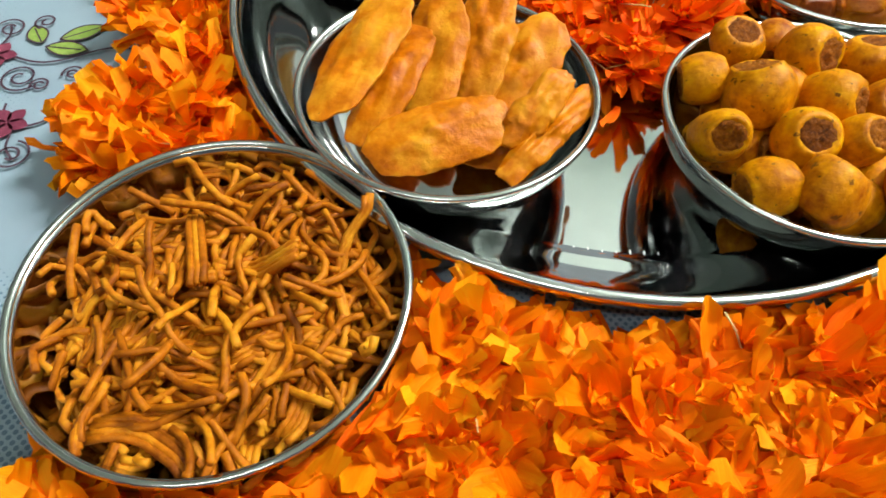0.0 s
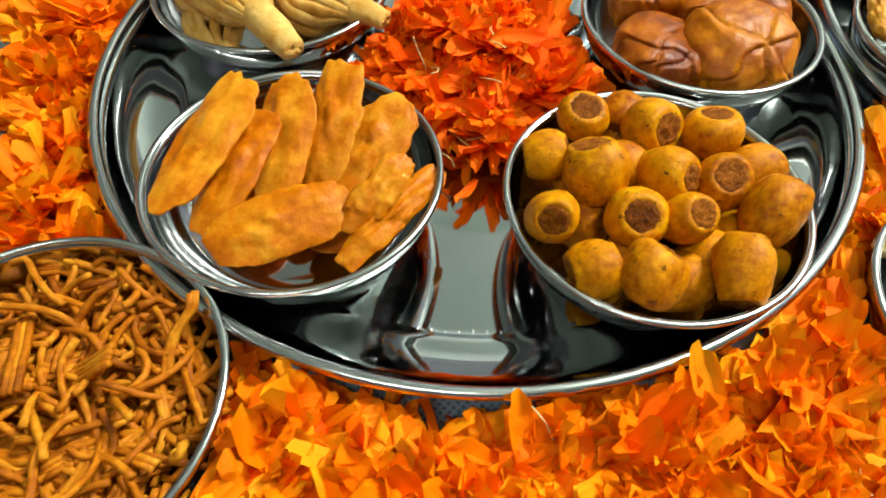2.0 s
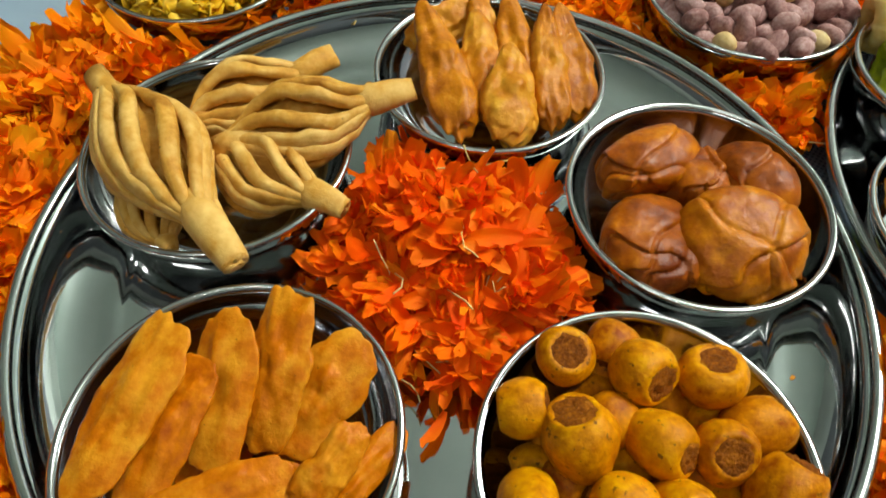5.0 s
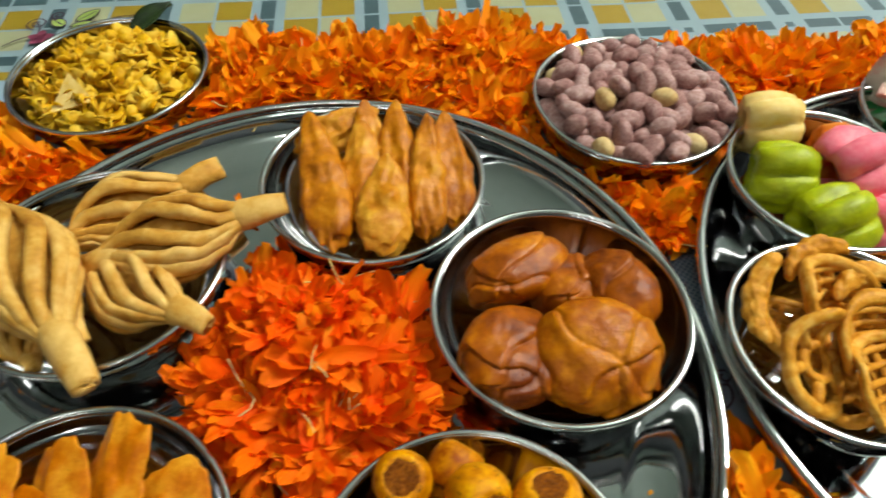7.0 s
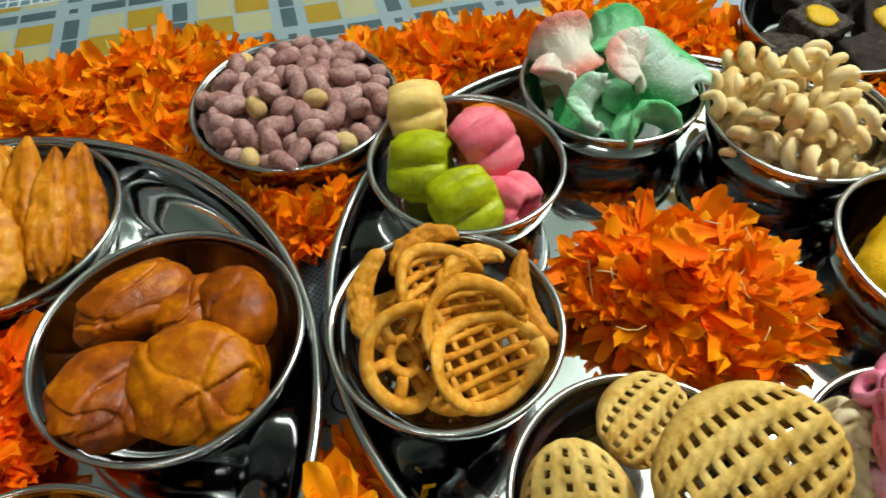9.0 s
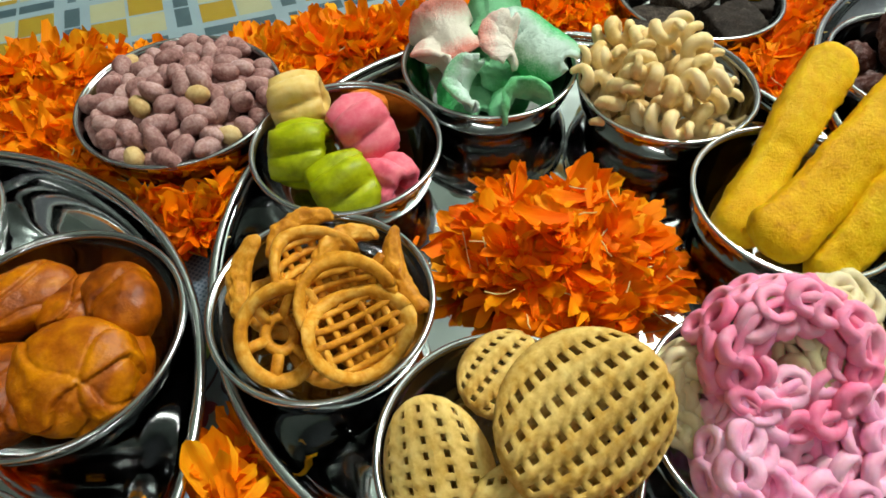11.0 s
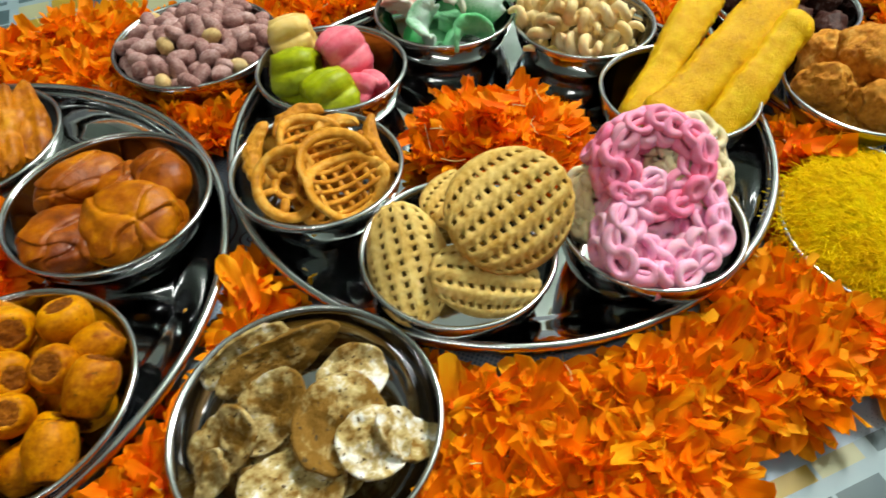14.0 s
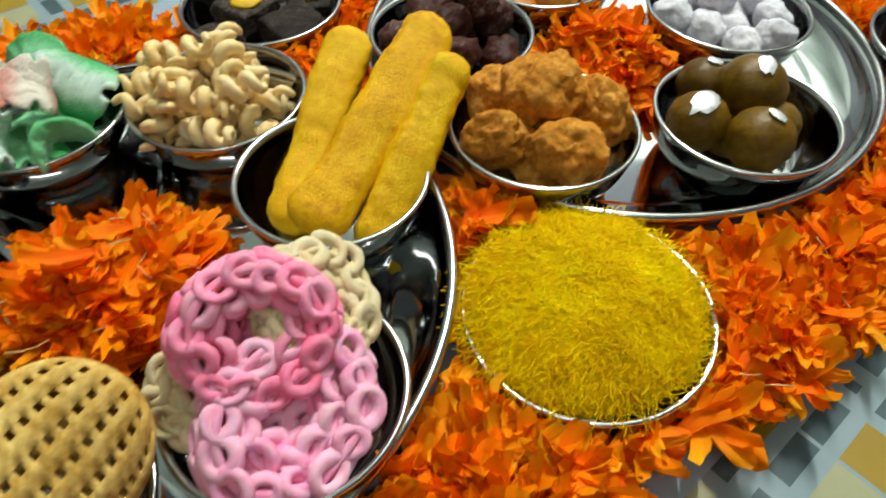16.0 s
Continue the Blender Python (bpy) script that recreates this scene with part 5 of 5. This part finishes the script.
for k, (x, y, z, nx, ny, nz, spin, rx, ry, curl) in enumerate([
        (0.231, 0.083, 0.0230, 0.1, -0.2, 1, 20, 0.0185, 0.0150, 0.3), (0.240, 0.071, 0.0245, 0.2, -0.1, 1, 60, 0.0130, 0.0120, -0.3), (0.210, 0.097, 0.0215, -0.3, -0.3, 1, 70, 0.0170, 0.0110, 0.5),
        (0.241, 0.099, 0.0220, 0.1, -0.5, 0.8, 10, 0.0140, 0.0110, 0.3), (0.194, 0.092, 0.0200, -0.5, -0.2, 0.8, 80, 0.0150, 0.0100, 0.6), (0.184, 0.083, 0.0190, -0.8, -0.1, 0.6, 85, 0.0160, 0.0080, 0.2)]):
    cracker(facing(x, y, z, nx, ny, nz, spin), rx * 1.0, ry * 1.02, k * 3.3, curl)
for k, (x, y, z, nx, ny, nz, spin, rx, ry, curl) in enumerate([
        (0.211, 0.069, 0.0180, 0.0, -0.1, 1, 0, 0.0190, 0.0130, 0.4), (0.252, 0.072, 0.0200, 0.7, 0.0, 0.7, 80, 0.0150, 0.0090, 0.3), (0.218, 0.116, 0.0235, 0.0, -0.9, 0.5, 12, 0.0240, 0.0080, 0.12),
        (0.208, 0.121, 0.0230, -0.1, -0.9, 0.4, 20, 0.0200, 0.0080, 0.1), (0.220, 0.085, 0.0110, 0.0, 0.1, 1, 30, 0.0260, 0.0240, 0.1), (0.203, 0.062, 0.0170, -0.3, 0.2, 1, 30, 0.0140, 0.0110, 0.3)]):
    cracker(facing(x, y, z, nx, ny, nz, spin), rx * 1.0, ry * 1.02, 40 + k * 2.7, curl)


# ---- yellow thread crisps ----
def threads():
    x0, y0, r, top, base, _ = BOWLS["thread"]
    rg = random.Random(77)
    h = top - base
    bm = ball(bmesh.new(), (0, 0.003, h * 0.75), (r * 0.94, r * 0.93, 0.0150), sub=5, rough=0.0012, freq=120)
    for k in range(8500):
        a, q = rg.uniform(0, 6.2832), math.sqrt(rg.random()) * 1.0
        wob = 1 + 0.05 * noise.noise(Vector((math.cos(a) * 3, math.sin(a) * 3, 2)))
        z = h * 0.75 + (0.0150 + 0.002 * noise.noise(Vector((q * math.cos(a), q * math.sin(a), 0)) * 3.2)) * math.sqrt(max(0, 1 - q * q)) + rg.uniform(0, 0.0014)
        p = Vector((r * 0.970 * wob * q * math.cos(a), 0.003 + r * 0.955 * wob * q * math.sin(a), z))
        w, ln, dip = rg.uniform(0, 6.2832), rg.uniform(0.003, 0.010), rg.gauss(0.08, 0.16)
        pts = []
        for i in range(4):
            pts.append(p.copy())
            p = p + Vector((math.cos(w), math.sin(w), dip)) * ln / 3
            w += rg.gauss(0, 0.35)
            dip -= 0.12
        tube(bm, pts, 0.00017, 3, False)
    ob = part("thread_crisps", bm, THREAD)
    ob.location = (x0, y0, base)
    tagged(ob, "mound of fine bright yellow thread crisps in a steel bowl", "snack", "", "stuff")


threads()


# ---- fried balls, round sweets, sugared sweets, dates, cakes ----
for k, (x, y, z, rx, ry, rz) in enumerate([(0.541, 0.161, 0.038, 0.0205, 0.0180, 0.016), (0.510, 0.158, 0.028, 0.0120, 0.0160, 0.015), (0.526, 0.132, 0.030, 0.0175, 0.0140, 0.014), (0.557, 0.139, 0.031, 0.0115, 0.0165, 0.015), (0.530, 0.178, 0.030, 0.0130, 0.0130, 0.013), (0.532, 0.150, 0.016, 0.020, 0.020, 0.010)]):
    piece("fried_ball", ball(bmesh.new(), (0, 0, 0), (rx, ry, rz), sub=5, rough=0.0036, freq=85, seed=k * 7.0), KOFTA, at(x, y, z, 0, 0, k * 50), "craggy golden fried crumbed ball", "snack", "fried balls in a bowl")

for k, (x, y, z, r, leaf) in enumerate([(0.587, 0.109, 0.028, 0.0138, 1), (0.619, 0.104, 0.033, 0.0158, 1), (0.597, 0.084, 0.028, 0.0146, 1), (0.614, 0.124, 0.027, 0.0128, 1), (0.606, 0.100, 0.016, 0.0115, 0), (0.618, 0.088, 0.022, 0.0125, 0)]):
    ob = thing("round_sweet", x, y, z, k * 40, "olive brown round sweet topped with silver leaf" if leaf else "olive brown round sweet", "sweet", "round sweets in a bowl")
    part("body", ball(bmesh.new(), (0, 0, 0), (r, r, r * 0.96), sub=4, rough=0.0006, freq=150, seed=k * 3.0), LADDU, ob)
    if leaf:
        bm = bmesh.new()
        n = 26
        rr = r * (0.56, 0.36, 0.26, 0.30)[k]
        cap = [[bm.verts.new(Vector((rr * q * (1 + 0.40 * noise.noise(Vector((math.cos(t) * 2.6, math.sin(t) * 2.6, k + 0.5)))) * math.cos(t), rr * q * 0.7 * math.sin(t), 0))) for t in (6.2832 * i / n for i in range(n))] for q in (0.5, 1.0)]
        bm.faces.new(cap[0])
        for i in range(n):
            bm.faces.new((cap[0][i], cap[0][(i + 1) % n], cap[1][(i + 1) % n], cap[1][i]))
        for v in bm.verts:
            p = v.co + Vector((-0.15 * r, -0.1 * r, 0))
            v.co = Vector((p.x, p.y, math.sqrt(max(0, r * r - p.x ** 2 - p.y ** 2)) + 0.0006 + 0.0003 * noise.noise(p * 900)))
        part("silver_leaf", bm, SILVER, ob, "crumpled silver leaf")

rng = random.Random(12)
for p in in_bowl("sugar", 12, 0.0150, 3, 0.006, 0.45, 0.80):
    piece("sugared_sweet", ball(bmesh.new(), (0, 0, 0), (0.0115, 0.0090, 0.0085), sub=4, rough=0.0022, freq=140, seed=p.x * 800), SUGAR, at(p.x, p.y, p.z + 0.002, 0, 0, rng.uniform(0, 360)), "white sweet with a thick sugar coat", "sweet", "sugared sweets in a bowl")
for p in in_bowl("date", 11, 0.0160, 6, 0.008, 0.45, 0.80):
    piece("dusted_date", ball(bmesh.new(), (0, 0, 0), (0.0150, 0.0095, 0.0090), sub=4, rough=0.0026, freq=120, seed=p.x * 700), DATE, at(p.x, p.y, p.z + 0.002, 0, rng.gauss(0, 15), rng.uniform(0, 360)), "dark dried date dusted with sugar", "sweet", "dates in a bowl")
for p in in_bowl("spare", 6, 0.0180, 9, 0.001, 0.2, 0.70):
    piece("brown_sweet", ball(bmesh.new(), (0, 0, 0), (0.0120, 0.0110, 0.0080), sub=4, rough=0.0015, freq=120, seed=p.x * 600), CONE, at(p.x, p.y, p.z - 0.004, 0, 0, rng.uniform(0, 360)), "pale brown round sweet", "sweet", "sweets in the far bowl")

for p in in_bowl("corner", 6, 0.0180, 19, 0.001, 0.3, 0.70):
    piece("brown_sweet", ball(bmesh.new(), (0, 0, 0), (0.0120, 0.0110, 0.0080), sub=4, rough=0.0015, freq=120, seed=p.x * 600), GLAZED, at(p.x, p.y, p.z - 0.004, 0, 0, rng.uniform(0, 360)), "dark brown round sweet in a bowl", "sweet", "sweets in the corner bowl")


def dark_cake(x, y, z, turn, top):
    bm = bmesh.new()
    bmesh.ops.create_cube(bm, size=1.0)
    bmesh.ops.subdivide_edges(bm, edges=bm.edges[:], cuts=9, use_grid_fill=True)
    for v in bm.verts:
        p = v.co
        q = Vector((p.x * 0.030, p.y * 0.024, p.z * 0.012))
        k = max(abs(p.x), abs(p.y), abs(p.z))
        round_ = p.normalized() * k
        q = q * 0.75 + Vector((round_.x * 0.034, round_.y * 0.028, round_.z * 0.016)) * 0.25
        v.co = q + p.normalized() * 0.0016 * noise.fractal(q * 260 + Vector((x * 900, 0, 0)), 1, 2, 3)
    ob = thing("dark_cake", x, y, z, 0, "dark sugared cake piece" + (" with a yellow topping" if top else ""), "cake", "dark cakes in a bowl")
    ob.matrix_world = at(x, y, z, *turn)
    part("body", bm, COCOA, ob)
    if top:
        part("topping", ball(bmesh.new(), (0, 0, 0.0065), (0.0095, 0.0080, 0.0022), sub=3, rough=0.0014, freq=200), LEMON, ob, "crumbled yellow topping")


dark_cake(0.486, 0.330, 0.023, (6, 4, 20), True)
dark_cake(0.463, 0.320, 0.019, (-10, 12, 70), False)
dark_cake(0.498, 0.303, 0.020, (14, 0, 10), False)
dark_cake(0.521, 0.322, 0.021, (4, -12, 60), True)
dark_cake(0.500, 0.352, 0.020, (-8, 0, 0), False)


# ---- printed flowers on the cover, marks and crumbs ----
def curl_line(cx, cy, r0, r1, a0, turns, n=40):
    return [(cx + (r0 + (r1 - r0) * k / n) * math.cos(a0 + 6.2832 * turns * k / n), cy + (r0 + (r1 - r0) * k / n) * math.sin(a0 + 6.2832 * turns * k / n)) for k in range(n + 1)]


def flat_line(bm, pts, width, z=0.0004):
    """A printed line: a thin raised ribbon."""
    left, right = [], []
    for i, (x, y) in enumerate(pts):
        x0, y0 = pts[max(0, i - 1)]
        x1, y1 = pts[min(len(pts) - 1, i + 1)]
        d = math.hypot(x1 - x0, y1 - y0) or 1
        nx, ny = -(y1 - y0) / d * width / 2, (x1 - x0) / d * width / 2
        left.append(bm.verts.new((x + nx, y + ny, z)))
        right.append(bm.verts.new((x - nx, y - ny, z)))
    for i in range(len(pts) - 1):
        bm.faces.new((left[i], right[i], right[i + 1], left[i + 1]))


def flat_leaf(bm, x, y, ln, w, a, z=0.0003):
    pts = []
    for s in (1, -1):
        for k in range(9):
            u = k / 8 if s > 0 else 1 - k / 8
            v = s * w / 2 * math.sin(math.pi * u) ** 0.8
            pts.append((x + math.cos(a) * ln * u - math.sin(a) * v, y + math.sin(a) * ln * u + math.cos(a) * v))
    keep = [bm.verts.new((px, py, z)) for i, (px, py) in enumerate(pts) if i not in (9, 17)]
    bm.faces.new(keep)
    return pts


def printed_flower(x, y, rz, label):
    ob = thing("printed_flower", x, y, 0.0, rz, label, "print", "flower prints on the cover", "structure")
    ink, green, red = bmesh.new(), bmesh.new(), bmesh.new()
    for lx, ly, ln, w, a in ((0.014, 0.007, 0.012, 0.0075, 2.1), (0.016, 0.005, 0.016, 0.008, -0.15), (0.020, 0.009, 0.017, 0.008, 0.5)):
        edge = flat_leaf(green, lx, ly, ln, w, a)
        flat_line(ink, edge, 0.0007)
        flat_line(ink, [(lx, ly), (lx + 0.85 * ln * math.cos(a), ly + 0.85 * ln * math.sin(a))], 0.0006)
    for args in ((0.0, 0.016, 0.0015, 0.0065, 0.5, 1.6), (0.012, 0.020, 0.001, 0.0045, 2.0, 1.4), (0.012, -0.012, 0.0015, 0.0075, 1.2, 1.7), (0.030, -0.010, 0.001, 0.0040, 0.4, 1.5), (0.020, -0.016, 0.001, 0.0035, 0.4, 1.5)):
        flat_line(ink, curl_line(*args), 0.0009)
    flat_line(ink, [(-0.02 + 0.05 * k / 20, 0.004 * math.sin(k / 3.2)) for k in range(31)], 0.0010)
    flat_line(ink, [(0.001 * math.sin(k / 2), -0.010 + 0.028 * k / 20) for k in range(21)], 0.0009)
    for k in range(5):
        flat_leaf(red, 0, 0, 0.0075, 0.0055, 6.2832 * k / 5, 0.0006)
    part("outline", ink, INK, ob, "dark curling outline", False)
    part("leaves", green, LEAF_INK, ob, "green printed leaves", False)
    part("blossom", red, RED_INK, ob, "dark red blossom", False)


for x, y, rz in ((-0.150, 0.203, 0), (-0.150, 0.118, 150), (-0.135, 0.168, 200), (-0.150, 0.300, 60), (-0.085, 0.452, 20), (0.205, 0.195, 70), (0.180, 0.335, 200), (0.48, -0.035, 190), (0.55, -0.040, 20)):
    printed_flower(x, y, rz, "curling dark print of flowers and green leaves")


def scratched_marks():
    bm = bmesh.new()
    rng = random.Random(2)
    for k in range(7):
        x = k * 0.0042
        box(bm, x, -0.0016, 0, x + 0.0022, -0.0012, 0.0002)
        box(bm, x + 0.0006, -0.0016, 0, x + 0.0010, 0.0012 + rng.uniform(0, 0.001), 0.0002)
    ob = part("scratched_marks", bm, CASING, None, "", False)
    ob.matrix_world = pose(0.048, 0.1085, FLOOR_Z + 0.0001, 0, 0, -6)
    tagged(ob, "short bright marks scratched into the tray", "marks")


scratched_marks()


def crumb(x, y, z, r, mat, label):
    ob = part("crumb", ball(bmesh.new(), (0, 0, 0), (r, r * 0.75, r * 0.6), sub=2, rough=r * 0.4, freq=400), mat)
    ob.matrix_world = pose(x, y, z + r * 0.5, 0, 0, x * 4000)
    tagged(ob, label, "crumb", "crumbs on the trays")


for x, y, r in ((0.186, 0.168, 0.0016), (0.196, 0.157, 0.0020), (0.236, 0.166, 0.0040), (0.052, 0.317, 0.0016), (0.115, 0.095, 0.0012)):
    crumb(x, y, FLOOR_Z + 0.001, r, KOFTA, "small golden crumb fallen on the tray")
petal_mass("fallen_petals", [(0.300, 0.232, 0.010, 0.6), (0.305, 0.180, 0.008, 0.5), (0.236, 0.163, 0.006, 0.3), (0.070, 0.160, 0.008, 0.6), (0.046, 0.300, 0.006, 0.4)], PETAL, "single orange petals lying loose on the trays", 88, (0.010, 0.016), True)


def green_leaf():
    bm = bmesh.new()
    rows = []
    for i in range(9):
        u = i / 8
        w = 0.0065 * math.sin(math.pi * min(0.98, u + 0.06)) ** 0.8
        rows.append([bm.verts.new((0.026 * (u - 0.5), s * w, 0.004 * math.sin(2.2 * u) + 0.0025 * s * s)) for s in (-1, -0.5, 0, 0.5, 1)])
    for a, c in zip(rows, rows[1:]):
        for k in range(4):
            bm.faces.new((a[k], a[k + 1], c[k + 1], c[k]))
    bmesh.ops.recalc_face_normals(bm, faces=bm.faces)
    bmesh.ops.solidify(bm, geom=bm.faces[:], thickness=0.0004)
    piece("green_leaf", bm, foodc("dark_leaf", (14, 26, 8), (26, 44, 14), (44, 64, 22), warm=False, scale=120, shine=0.3), at(-0.010, 0.426, 0.0225, 10, -8, 40), "small dark green leaf at the bowl's rim", "leaf", "")


green_leaf()
